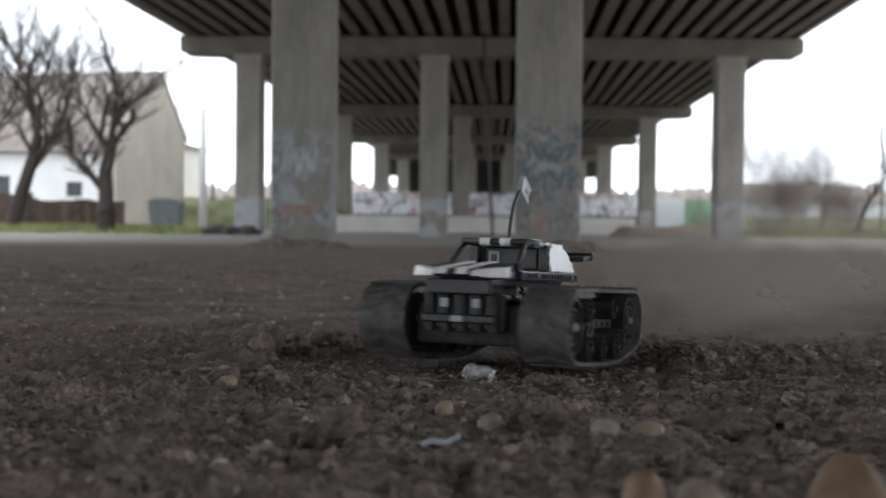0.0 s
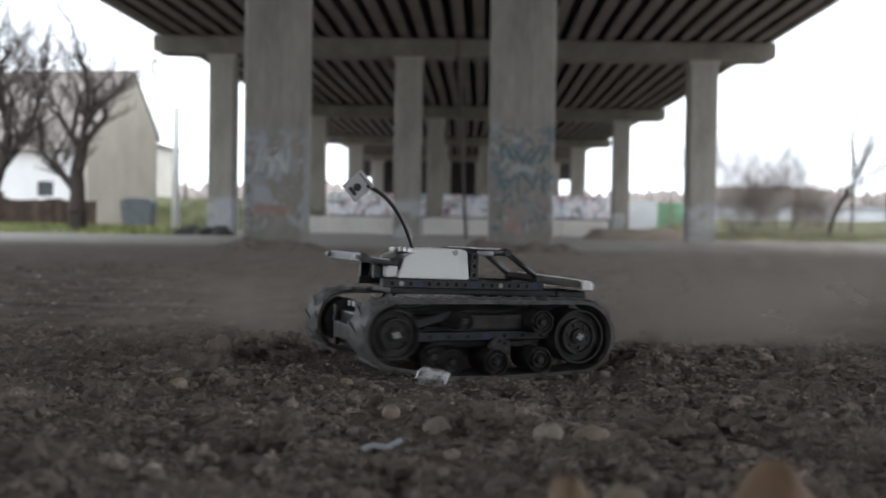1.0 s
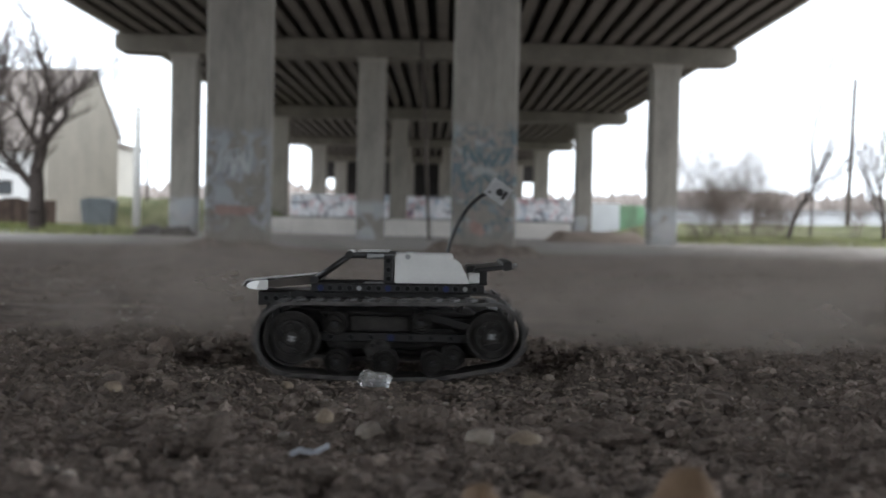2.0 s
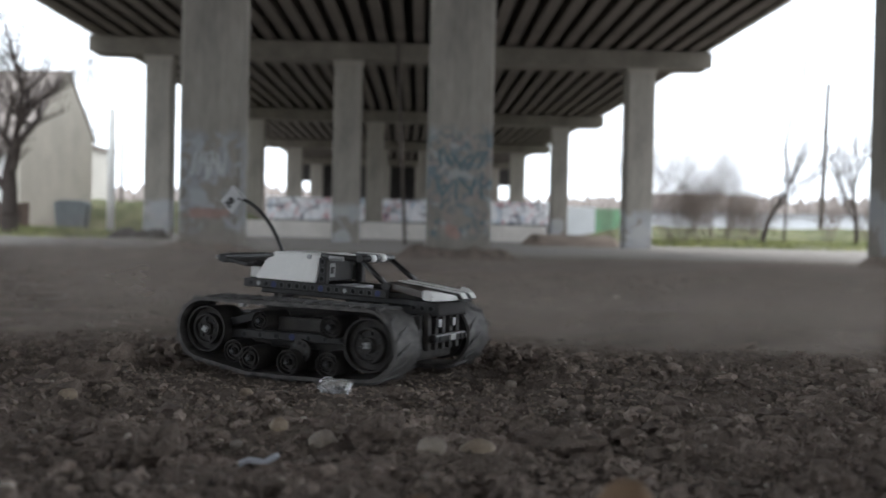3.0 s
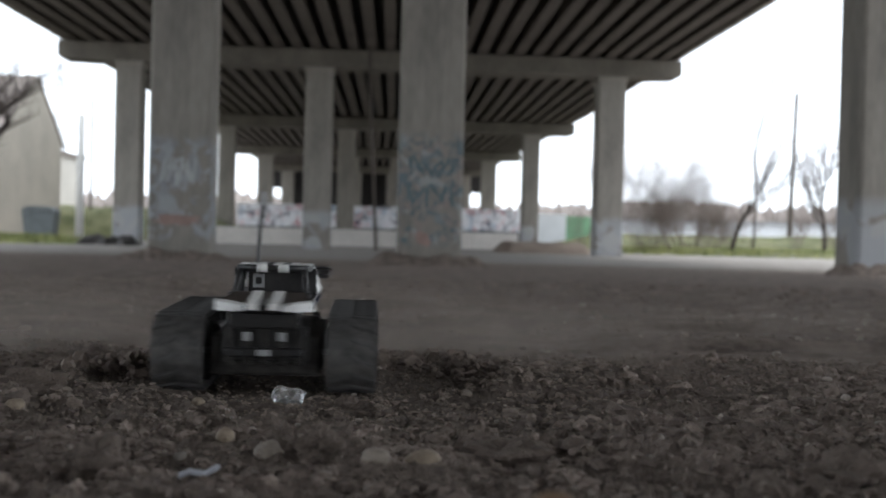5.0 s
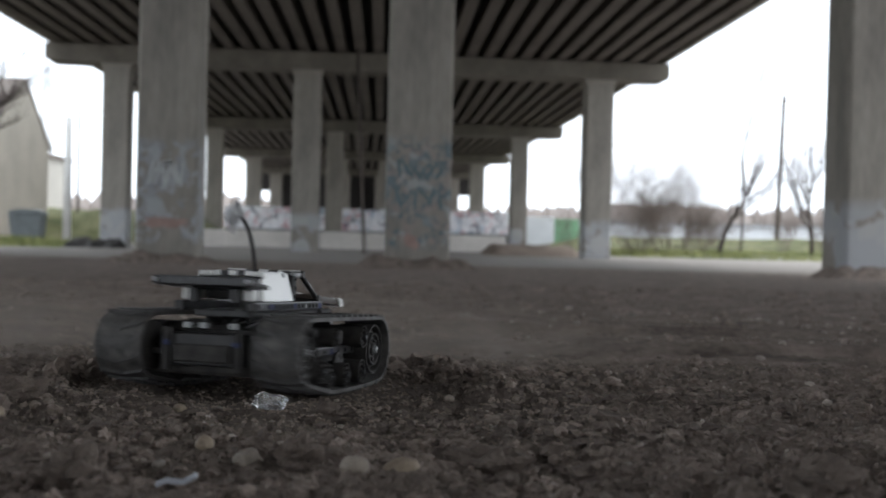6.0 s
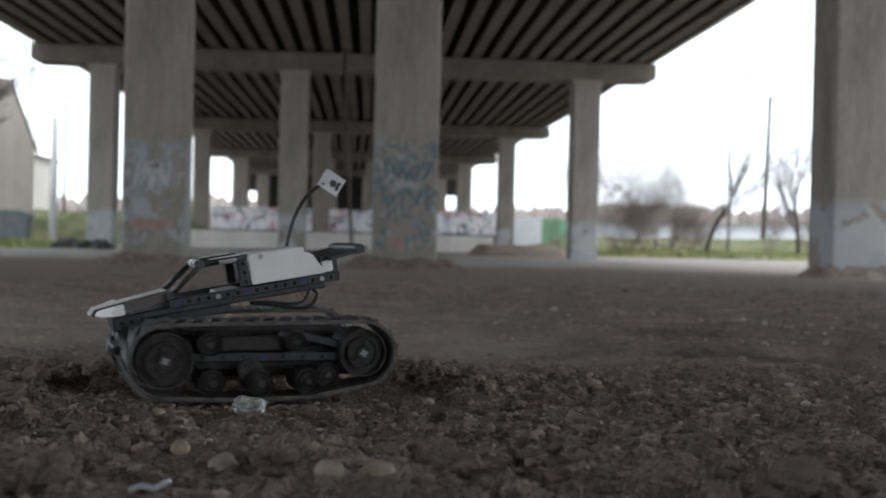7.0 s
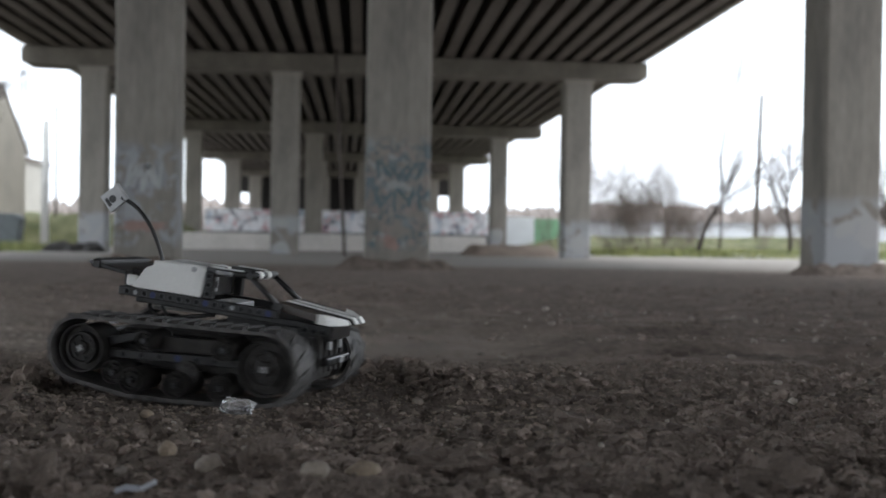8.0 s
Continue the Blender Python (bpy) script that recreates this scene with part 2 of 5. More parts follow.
def prism(bm, outline, y0, y1):
    """A closed outline in x and z, drawn out along y."""
    a = [bm.verts.new((x, y0, z)) for x, z in outline]
    b = [bm.verts.new((x, y1, z)) for x, z in outline]
    k = len(outline)
    for i in range(k):
        bm.faces.new((a[i], a[(i + 1) % k], b[(i + 1) % k], b[i]))
    bm.faces.new(list(reversed(a)))
    bm.faces.new(b)
    bmesh.ops.recalc_face_normals(bm, faces=bm.faces)
    return bm


def empty(name, x=0, y=0, z=0, rz=0):
    ob = new(name)
    ob.empty_display_size = 0.05
    ob.matrix_basis = pose(x, y, z, 0, 0, rz)
    return ob


# ---- ground ----
LATTICE = np.random.RandomState(5).rand(257, 257)


def value_noise(x, y, wave):
    u, v = np.asarray(x) / wave + 300.0, np.asarray(y) / wave + 300.0
    i, j = np.floor(u).astype(int), np.floor(v).astype(int)
    a, b = u - i, v - j
    a, b = a * a * (3 - 2 * a), b * b * (3 - 2 * b)
    i, j = i % 256, j % 256
    g = LATTICE
    return (g[i, j] * (1 - a) + g[i + 1, j] * a) * (1 - b) + (g[i, j + 1] * (1 - a) + g[i + 1, j + 1] * a) * b - 0.5


TOY_X, TOY_Y = -0.01, 1.035
PROFILE_Y = [-3000, 0.0, 0.34, 0.6, 0.87, 0.95, 1.4, 4.0, 18.4, 42.8, 3000]
PROFILE_Z = [0.02, 0.026, 0.019, 0.005, -0.005, -0.008, -0.02, -0.085, -0.37, -0.52, -0.52]


def ground_z(x, y):
    x, y = np.asarray(x, float), np.asarray(y, float)
    z = np.interp(y, PROFILE_Y, PROFILE_Z)
    d = np.hypot(x, y)
    near = np.clip(1.6 - d / 9.0, 0.0, 1.0)
    r = np.hypot((x - TOY_X), (y - TOY_Y))
    pit = np.clip((r - 0.12) / 0.06, 0.15, 1.0)
    ring = np.exp(-((r - 0.20) / 0.035) ** 2)
    # the soil is cloddy close by and trodden flat further off
    crumbly = np.clip(1.9 - y / 1.1, 0.35, 1.0) * np.clip(y / 0.65, 0.3, 1.0)
    z = z + near * pit * crumbly * (0.009 * value_noise(x, y, 0.21) + 0.013 * value_noise(x + 7, y, 0.075) + 0.013 * np.abs(value_noise(x, y + 3, 0.028)) + 0.009 * value_noise(x, y, 0.014) + 0.004 * value_noise(x + 1, y, 0.0075))
    # a bank of thrown-up soil that runs off to the right, and two low scarps behind it
    wob = 0.05 * value_noise(x, y, 0.17) + 0.02 * value_noise(x, y, 0.05)
    s = y - (0.985 + 0.52 * np.clip(x - 0.14, 0, 2)) + wob
    bank = np.where(s < 0, np.exp(-(s / 0.09) ** 2), np.exp(-(s / 0.045) ** 2)) * np.clip((x - 0.12) / 0.06, 0, 1) * np.clip(1.5 - x, 0, 1)
    z = z + 0.007 * bank * np.clip(0.75 + 1.2 * value_noise(x, y, 0.04), 0.2, 1.3)
    for y_edge, x_from, rise in ((1.50, 0.30, 0.014), (1.95, 0.1, 0.016), (1.28, -0.75, 0.008)):
        q = y - y_edge + 1.2 * wob
        z = z + rise * np.clip(q / 0.03, 0, 1) * np.clip(1 - q / 0.5, 0, 1) * np.clip((x - x_from) / 0.1, 0, 1) * (1.0 if x_from > -0.5 else np.clip((-0.18 - x) / 0.08, 0, 1))
    z = z + near * 0.05 * value_noise(x, y, 1.1) * np.clip((d - 1.2) / 2.0, 0, 1)
    z = z + ring * np.clip(0.35 + 0.8 * value_noise(x, y, 0.05) + 0.7 * value_noise(x + 2, y, 0.02), 0, 1) * 0.012 * np.clip((y - 0.93) / 0.05, 0, 1)
    z = z - 0.002 * np.exp(-(r / 0.12) ** 4)
    return z


def build_ground():
    ys = np.concatenate([[-3000, -800, -150, -30, -6, -1, 0.0, 0.12], np.geomspace(0.2, 12, 620), np.geomspace(12.3, 75, 60), [110, 200, 500, 1200, 3000]])
    us = np.concatenate([[-60, -20, -8, -4, -2, -1.4], np.linspace(-1.1, 1.1, 420), [1.4, 2, 4, 8, 20, 60]])
    Y, Ug = np.meshgrid(ys, us, indexing="ij")
    half = np.where(Y < 0.2, 0.32, 0.46 * np.abs(Y) + 0.23)
    X = Ug * half + 0.02 * np.clip(Y, 0, 4)
    Z = ground_z(X, Y)
    Z = np.where((Y < 0.2) | (np.abs(Ug) > 1.2), np.interp(Y, PROFILE_Y, PROFILE_Z), Z)
    r, c = Y.shape
    idx = np.arange(r * c).reshape(r, c)
    faces = np.stack([idx[:-1, :-1], idx[:-1, 1:], idx[1:, 1:], idx[1:, :-1]], -1).reshape(-1, 4)
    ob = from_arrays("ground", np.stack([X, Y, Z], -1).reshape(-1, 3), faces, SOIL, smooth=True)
    return tagged(ob, "dark brown loose soil, dry and trampled, under the viaduct", "ground", kind="structure")


build_ground()


# ---- viaduct ----
ROW_Y = [-54.5, -30.2, -5.9, 18.43, 42.8, 68.0, 92.5, 117.0]
DRIFT = 0.45 / 24.4          # the viaduct runs a little to the right of straight ahead


def drift(y):
    return min((y - 42.8) * DRIFT, 0.4)


def paint_blob(x, z, sx, sz, seed):
    """A thin uneven patch of paint on a column's front."""
    rng = random.Random(seed)
    outline = []
    for i in range(18):
        a = i * math.tau / 18
        k = 1 + rng.uniform(-0.3, 0.25)
        outline.append((x + sx * k * math.cos(a), z + sz * k * math.sin(a)))
    return prism(bmesh.new(), outline, -0.0035, -0.001)


def build_column(cx, y, width, depth, top, material, label):
    base = -0.75
    col = tagged(empty("viaduct_column", cx, y, base), label, "bridge column", "columns of the viaduct")
    bm = bmesh.new()
    w, d, h = width / 2, depth, top - base
    # shaft with chamfered corners and shallow shutter joints
    ch = 0.045
    ring = [(-w + ch, 0), (w - ch, 0), (w, ch), (w, d - ch), (w - ch, d), (-w + ch, d), (-w, d - ch), (-w, ch)]
    levels = [0.0]
    for z in (1.9, 3.9, 5.9):
        if z < h - 0.3:
            levels += [z, z + 0.012, z + 0.024]
    levels.append(h)
    rows = []
    for k, z in enumerate(levels):
        s = 0.994 if (k % 3 == 2 and 0 < k < len(levels) - 1) else 1.0
        rows.append([bm.verts.new((x * s, d / 2 + (yy - d / 2) * s, z)) for x, yy in ring])
    for a, b in zip(rows, rows[1:]):
        for i in range(8):
            bm.faces.new((a[i], a[(i + 1) % 8], b[(i + 1) % 8], b[i]))
    bm.faces.new(rows[-1])
    bm.faces.new(list(reversed(rows[0])))
    part("shaft", bm, material, col)
    if material is PILLAR_A and cx > -5:
        for x, z, sx, sz, m in ((-0.02, 1.0, 0.36, 0.085, PAINT_RED),):
            part("paint_patch", paint_blob(x, z, sx, sz, int(90 * abs(x))), m, col, "faded red paint patch")
        rng = random.Random(5)
        for i in range(8):
            bm = bmesh.new()
            box(bm, -0.022, 0.022, -0.004, -0.001, -0.19, 0.19, m=Matrix.Translation((-0.24 + i * 0.068, 0, 1.75 + rng.uniform(-0.04, 0.04))) @ Matrix.Rotation(rng.uniform(-0.5, 0.5), 4, "Y"))
            part("paint_stroke", bm, PAINT_PALE, col, "faded pale paint stroke")
    if material is PILLAR_B:
        part("paint_patch", paint_blob(-0.1, 0.80, 0.12, 0.12, 4), PAINT_RED, col, "small red paint patch")
        rng = random.Random(9)
        for i in range(12):
            bm = bmesh.new()
            box(bm, -0.02, 0.02, -0.004, -0.001, -0.15, 0.15, m=Matrix.Translation((-0.32 + (i % 6) * 0.13, 0, 1.5 + (i // 6) * 0.42 + rng.uniform(-0.05, 0.05))) @ Matrix.Rotation(rng.uniform(-0.9, 0.9), 4, "Y"))
            part("paint_stroke", bm, PAINT_TEAL, col, "dark teal paint stroke")
    part("bearing_block", boxes((-w - 0.06, w + 0.06, -0.06, d + 0.06, h - 0.16, h - 0.002)), CONCRETE, col)
    return col


def build_viaduct():
    for k, y in enumerate(ROW_Y):
        s = drift(y)
        cap = tagged(empty("cap_beam", s, y, 6.05), "pale concrete cross beam lying on the viaduct columns", "cross beam", "cross beams of the viaduct")
        bm = bmesh.new()
        out = [(-11.18, 0.08), (-11.18, 0.62), (11.2, 0.62), (11.2, 0.08), (11.05, 0.0), (9.9, -0.03), (-9.9, -0.03), (-11.05, 0.0)]
        prism(bm, out, -0.12, 1.15)
        bmesh.ops.bevel(bm, geom=bm.edges[:], offset=0.025, segments=1, affect="EDGES")
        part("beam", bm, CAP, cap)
        if k == 3:
            cols = [(-9.3, 0.98, PILLAR_A), (-2.93, 0.93, PILLAR_A), (0.95, 1.0, PILLAR_B), (8.26, 0.95, PILLAR_C)]
        elif k == 4:
            cols = [(-8.71, 0.93, PILLAR_C), (-1.95, 1.0, PILLAR_C), (1.55, 1.0, PILLAR_C), (8.69, 1.0, PILLAR_C)]
        elif k == 5:
            cols = [(-8.3, 0.9, CONCRETE), (-1.5, 1.0, CONCRETE), (2.2, 1.0, CONCRETE), (9.17, 0.95, PILLAR_C)]
        else:
            cols = [(-8.7 + s, 1.2, CONCRETE), (-1.95 + s, 1.0, CONCRETE), (1.5 + s, 1.0, CONCRETE), (8.72 + s, 1.15, CONCRETE)]
        for cx, w, m in cols:
            label = {PILLAR_A.name: "grey concrete viaduct column with faded white and red paint", PILLAR_B.name: "grey concrete viaduct column with blue-green graffiti",
                     PILLAR_C.name: "grey concrete viaduct column with a pale stained foot"}.get(m.name, "plain grey concrete viaduct column")
            build_column(cx, y, w, 1.0, 6.02, m, label)
    # the deck: girders under a slab, drawn along the viaduct's run
    deck = tagged(empty("viaduct_deck", 0, 0, 6.68), "concrete viaduct deck on many long parallel girders", "bridge deck", kind="structure")
    y0, y1 = -55.0, 119.0

    def run(outline):
        bm = bmesh.new()
        rings = [[bm.verts.new((x, y, z)) for x, z in outline] for y in (y0, 64.4, 64.5, y1)]
        k = len(outline)
        for a, b in zip(rings, rings[1:]):
            for i in range(k):
                bm.faces.new((a[i], a[(i + 1) % k], b[(i + 1) % k], b[i]))
        bm.faces.new(list(reversed(rings[0])))
        bm.faces.new(rings[-1])
        for v in bm.verts:
            v.co.x += drift(v.co.y)
        bmesh.ops.recalc_face_normals(bm, faces=bm.faces)
        return bm

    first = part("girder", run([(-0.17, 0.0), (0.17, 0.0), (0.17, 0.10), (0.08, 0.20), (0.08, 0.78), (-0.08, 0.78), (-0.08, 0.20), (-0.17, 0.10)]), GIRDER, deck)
    first.location = (-10.64, 0, 0)
    for i in range(-15, 17):
        g = new("girder", first.data)
        g.parent = deck
        g.location = (-0.083 + i * 0.66, 0, 0)
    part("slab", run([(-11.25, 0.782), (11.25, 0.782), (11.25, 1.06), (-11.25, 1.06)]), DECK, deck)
    for x in (-11.25, 11.05):
        part("edge_beam", run([(x, 0.12), (x + 0.2, 0.12), (x + 0.2, 0.779), (x, 0.779)]), CONCRETE, deck)
        part("parapet", run([(x, 1.063), (x + 0.2, 1.063), (x + 0.2, 2.0), (x, 2.0)]), CONCRETE, deck)


build_viaduct()
# The abutment's near-black tone carries the shade at the deck's far end.
tagged(part("abutment", boxes((-7.9, 9.0, 119.05, 120.5, -0.7, 8.7), (-10.9, -7.903, 119.05, 120.5, 4.45, 8.7), (9.003, 11.5, 119.05, 120.5, 4.45, 8.7)), DECK), "concrete abutment wall closing the viaduct, deep shade in its dark colour", "abutment", kind="structure")
tagged(part("drainpipe", cyl(bmesh.new(), (0.22, 41.9, -0.7), (-0.2, 41.9, 6.9), 0.055), POLE), "dark vertical drainpipe under the viaduct", "pipe")


# ---- low wall, graffiti wall, far things under and beside the viaduct ----
def build_low_wall():
    w = tagged(empty("low_wall", 0, 56, -0.6), "low pale concrete retaining wall under the viaduct", "low wall", kind="structure")
    for i in range(7):
        x = -8.4 + i * 2.2
        part("block", boxes((x, x + 2.18, 0, 0.5, 0, 0.86 + 0.01 * (i % 2)), bevel=0.02), LOWWALL, w)
    return w


build_low_wall()
# The plinth takes the same shade-dark concrete as the slab.
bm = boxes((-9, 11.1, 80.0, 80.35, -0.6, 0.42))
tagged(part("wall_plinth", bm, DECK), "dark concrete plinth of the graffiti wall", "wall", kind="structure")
gw = tagged(empty("graffiti_wall", 0, 80, 0.424), "long concrete wall covered in blurred coloured graffiti", "wall", kind="structure")
for i in range(7):
    part("panel", boxes((-9 + i * 2.87, -9 + i * 2.87 + 2.84, 0.03, 0.3, 0, 1.5)), GRAFFITI, gw)
yard = tagged(empty("yard_wall", 0, 80, -0.6), "white wall panels ending in a bright green panel", "wall", kind="structure")
part("panel", boxes((11.2, 13.25, 0.03, 0.3, 0, 2.3)), FAR_WHITE, yard)
part("panel", boxes((13.28, 14.9, 0.03, 0.3, 0, 2.2)), FAR_GREEN, yard, "bright green panel")


def mound(name, x0, x1, y0, y1, base, top, material, label, category, steps=26, rough=0.25, kind="structure"):
    """A bank with an uneven top that runs out into the ground on all sides."""
    xs, ys = np.linspace(x0, x1, steps * 2), np.linspace(y0, y1, steps)
    X, Y = np.meshgrid(xs, ys, indexing="xy")
    u, v = (X - x0) / (x1 - x0), (Y - y0) / (y1 - y0)
    hump = np.clip(np.sin(np.pi * u) * 2.2, 0, 1) * np.clip(np.sin(np.pi * v) * 1.6, 0, 1)
    Z = base + (top - base) * hump * (1 + rough * value_noise(X, Y, (x1 - x0) / 7) * 2 + rough * value_noise(X, Y, (x1 - x0) / 19))
    r, c = X.shape
    idx = np.arange(r * c).reshape(r, c)
    faces = np.stack([idx[:-1, :-1], idx[:-1, 1:], idx[1:, 1:], idx[1:, :-1]], -1).reshape(-1, 4)
    return tagged(from_arrays(name, np.stack([X, Y, Z], -1).reshape(-1, 3), faces, material, True), label, category, kind=kind)


VERGES = [(-32, -9.2, 38.5, 50.5, -0.60, -0.40), (-24, -6.5, 60, 76, -0.6, 0.95), (10.5, 36, 50, 66, -0.62, -0.36), (10.5, 46, 72, 95, -0.6, 0.4)]
for x0, x1, y0, y1, b, t in VERGES:
    mound("verge", x0, x1, y0, y1, b, t, VERGE, "grassy verge with patchy spring grass", "grass verge")
mound("earth_mound", 4.9, 9.1, 45.5, 50.5, -0.62, -0.12, MOUND, "low heap of reddish brown earth beside a column", "earth heap", rough=0.12)


for x0, x1 in ((-3.9, -2.0), (-0.1, 2.0), (7.2, 9.3)):
    mound("soil_bank", x0, x1, 17.5, 19.0, -0.45, -0.24, SOIL, "dark soil heaped at the foot of a column", "soil bank", steps=12, rough=0.5)
mound("rubbish_pile", -10.2, -8.0, 41.2, 42.6, -0.58, -0.34, BLACK_DUSTY, "low heap of dark rubbish at a column's foot", "rubbish pile", steps=12, rough=0.9, kind="stuff")


def build_grass():
    rng = np.random.RandomState(11)
    verts, faces = [], []
    for (x0, x1, y0, y1, b, t), count in zip(VERGES, (5000, 5000, 6000, 3000)):
        px, py = rng.uniform(x0 + 0.6, x1 - 0.6, count), rng.uniform(y0 + 0.6, y1 - 0.6, count)
        keep = value_noise(px, py, 2.3) > -0.25
        for x, y in zip(px[keep], py[keep]):
            u, v = (x - x0) / (x1 - x0), (y - y0) / (y1 - y0)
            hump = min(1, math.sin(math.pi * u) * 2.2) * min(1, math.sin(math.pi * v) * 1.6)
            z = b + (t - b) * hump * 0.8
            for k in range(3):
                a, h, w = rng.uniform(0, 6.28), rng.uniform(0.12, 0.34), rng.uniform(0.012, 0.03)
                dx, dy = math.cos(a), math.sin(a)
                bx, by = x + rng.uniform(-0.1, 0.1), y + rng.uniform(-0.1, 0.1)
                i = len(verts)
                verts += [(bx - dy * w, by + dx * w, z), (bx + dy * w, by - dx * w, z), (bx + dx * h * 0.5, by + dy * h * 0.5, z + h)]
                faces.append((i, i + 1, i + 2))
    return tagged(from_arrays("grass", verts, faces, GRASS), "short green and straw-coloured spring grass on the verges", "grass", kind="stuff")


build_grass()


# ---- trees ----
def tube(verts, faces, p, q, r0, r1, sides):
    d = (q - p)
    if d.length < 1e-6:
        return
    m = d.to_track_quat("Z", "Y").to_matrix()
    i = len(verts)
    for c, r in ((p, r0), (q, r1)):
        for k in range(sides):
            a = k * math.tau / sides
            verts.append(tuple(c + m @ Vector((r * math.cos(a), r * math.sin(a), 0))))
    for k in range(sides):
        faces.append((i + k, i + (k + 1) % sides, i + sides + (k + 1) % sides, i + sides + k))


def bare_tree(x, y, z, height, trunk_r, spread, depth, seed, label, leanx=0.0, wood=None, fine=None, stems=1, name="bare_tree", trunk_part=0.32, up=0.03, wander=0.15, twig_segs=2):
    """A leafless tree: bent tapered stems, limbs that fork, and a crown of twigs."""
    rng = random.Random(seed)
    stem_list, limb_list, crown = [], [], ([], [])

    def grow(p, d, length, r, level, limb):
        segs = 4 if level < 2 else (3 if level < 4 else twig_segs)
        v, f = stem_list[-1] if level == 0 else (crown if level > 2 else limb)
        for s in range(segs):
            d = (d + Vector((rng.gauss(0, wander), rng.gauss(0, wander), rng.gauss(up, 0.08)))).normalized()
            q = p + d * (length / segs)
            r1 = r * (0.90 if level == 0 else 0.82)
            tube(v, f, p, q, r, r1, 9 if level == 0 else (6 if level < 3 else 3))
            p, r = q, r1
            if level < depth and (s >= 1 or level > 0):
                for _ in range(rng.choice((1, 1, 2)) if level else rng.choice((0, 1, 1))):
                    fork(p, d * rng.uniform(0.3, 0.9), length * rng.uniform(0.5, 0.78), r * rng.uniform(0.5, 0.74), level, limb, rng.uniform(0.1, 0.9), spread)
        if level < depth:
            for _ in range(2):
                fork(p, d, length * rng.uniform(0.55, 0.8), r * 0.72, level, limb, 0.3, spread * 0.8)

    def fork(p, d, length, r, level, limb, rise, wide):
        a = rng.uniform(0, math.tau)
        side = Vector((math.cos(a), math.sin(a), rise)).normalized()
        if level == 0:
            limb = ([], [])
            limb_list.append(limb)
        grow(p, (d + side * wide).normalized(), length, r, level + 1, limb)

    for s in range(stems):
        a = rng.uniform(0, math.tau)
        o = Vector((math.cos(a), math.sin(a), 0)) * (0.12 * (stems > 1) * rng.uniform(0.3, 3.0))
        d0 = Vector((leanx, 0, 1)) if stems == 1 else Vector((math.cos(a) * 0.6, math.sin(a) * 0.6, 1))
        stem_list.append(([], []))
        grow(o + Vector((0, 0, -0.25)), d0.normalized(), height * trunk_part * (1 if stems == 1 else rng.uniform(0.7, 1.1)), trunk_r, 0, None)
    tree = tagged(empty(name, x, y, z), label, "shrub" if name == "shrub" else "tree")
    for kind, items, material in (("trunk" if stems == 1 else "stem", stem_list, wood or BARK), ("limb", limb_list, wood or BARK), ("crown", [crown], fine or TWIG)):
        for v, f in items:
            if v:
                ob = from_arrays(kind, v, f, material, True)
                ob.parent = tree
                if kind == "crown":
                    ob["kind"] = "stuff"
    return tree


bare_tree(-13.6, 42, -0.45, 16.0, 0.33, 0.75, 4, 3, "old pollarded bare tree with a dark forked trunk", 0.05, trunk_part=0.22, twig_segs=3)
bare_tree(-17.5, 43, -0.45, 16.5, 0.30, 0.7, 4, 8, "bare tree with a dark upright trunk beside a fence", trunk_part=0.24, twig_segs=3)
bare_tree(-19.6, 45, -0.45, 13.0, 0.2, 0.7, 3, 15, "bare tree with thin grey twigs beside a house")
bare_tree(16.9, 55, -0.4, 7.0, 0.13, 0.42, 3, 26, "small bare tree with a leaning forked trunk", 0.3, trunk_part=0.40, wander=0.08)
bare_tree(20.3, 62, -0.4, 13.0, 0.065, 0.32, 4, 41, "tall thin bare tree with upright twigs", 0.02, trunk_part=0.42, up=0.06, wander=0.06)
bare_tree(22.6, 58, -0.4, 9.5, 0.12, 0.45, 4, 33, "bushy bare tree with dark low branches", 0.05, trunk_part=0.26, up=0.08, wander=0.08)
bare_tree(33, 66, -0.4, 8.0, 0.18, 0.6, 4, 39, "bare tree with many fine twigs", stems=2)
SHRUBS = [(13.6, 57, 9.5, 8, 0.05), (15.8, 58.5, 9.5, 8, 0.05), (13.2, 56.5, 4.8, 8, 0.0), (14.7, 56, 5.6, 9, 0.0), (16.0, 57, 4.2, 6, 0.0), (17.8, 61, 5.5, 7, 0.03), (11.8, 63, 5.0, 6, 0.04),
          (19.2, 70, 6.0, 6, 0.05), (22.6, 72, 6.4, 6, 0.05), (26.5, 73, 6.6, 6, 0.05), (30.0, 74, 7.0, 6, 0.05)]
for i, (x, y, h, st, up) in enumerate(SHRUBS):
    bare_tree(x, y, -0.45, h, 0.026, 0.85, 4 if i < 6 else 3, 50 + i, "leafless brownish shrub with dense thin stems", wood=SHRUB, fine=SHRUB, stems=st, name="shrub", up=up, trunk_part=0.33 if i < 5 else 0.26)


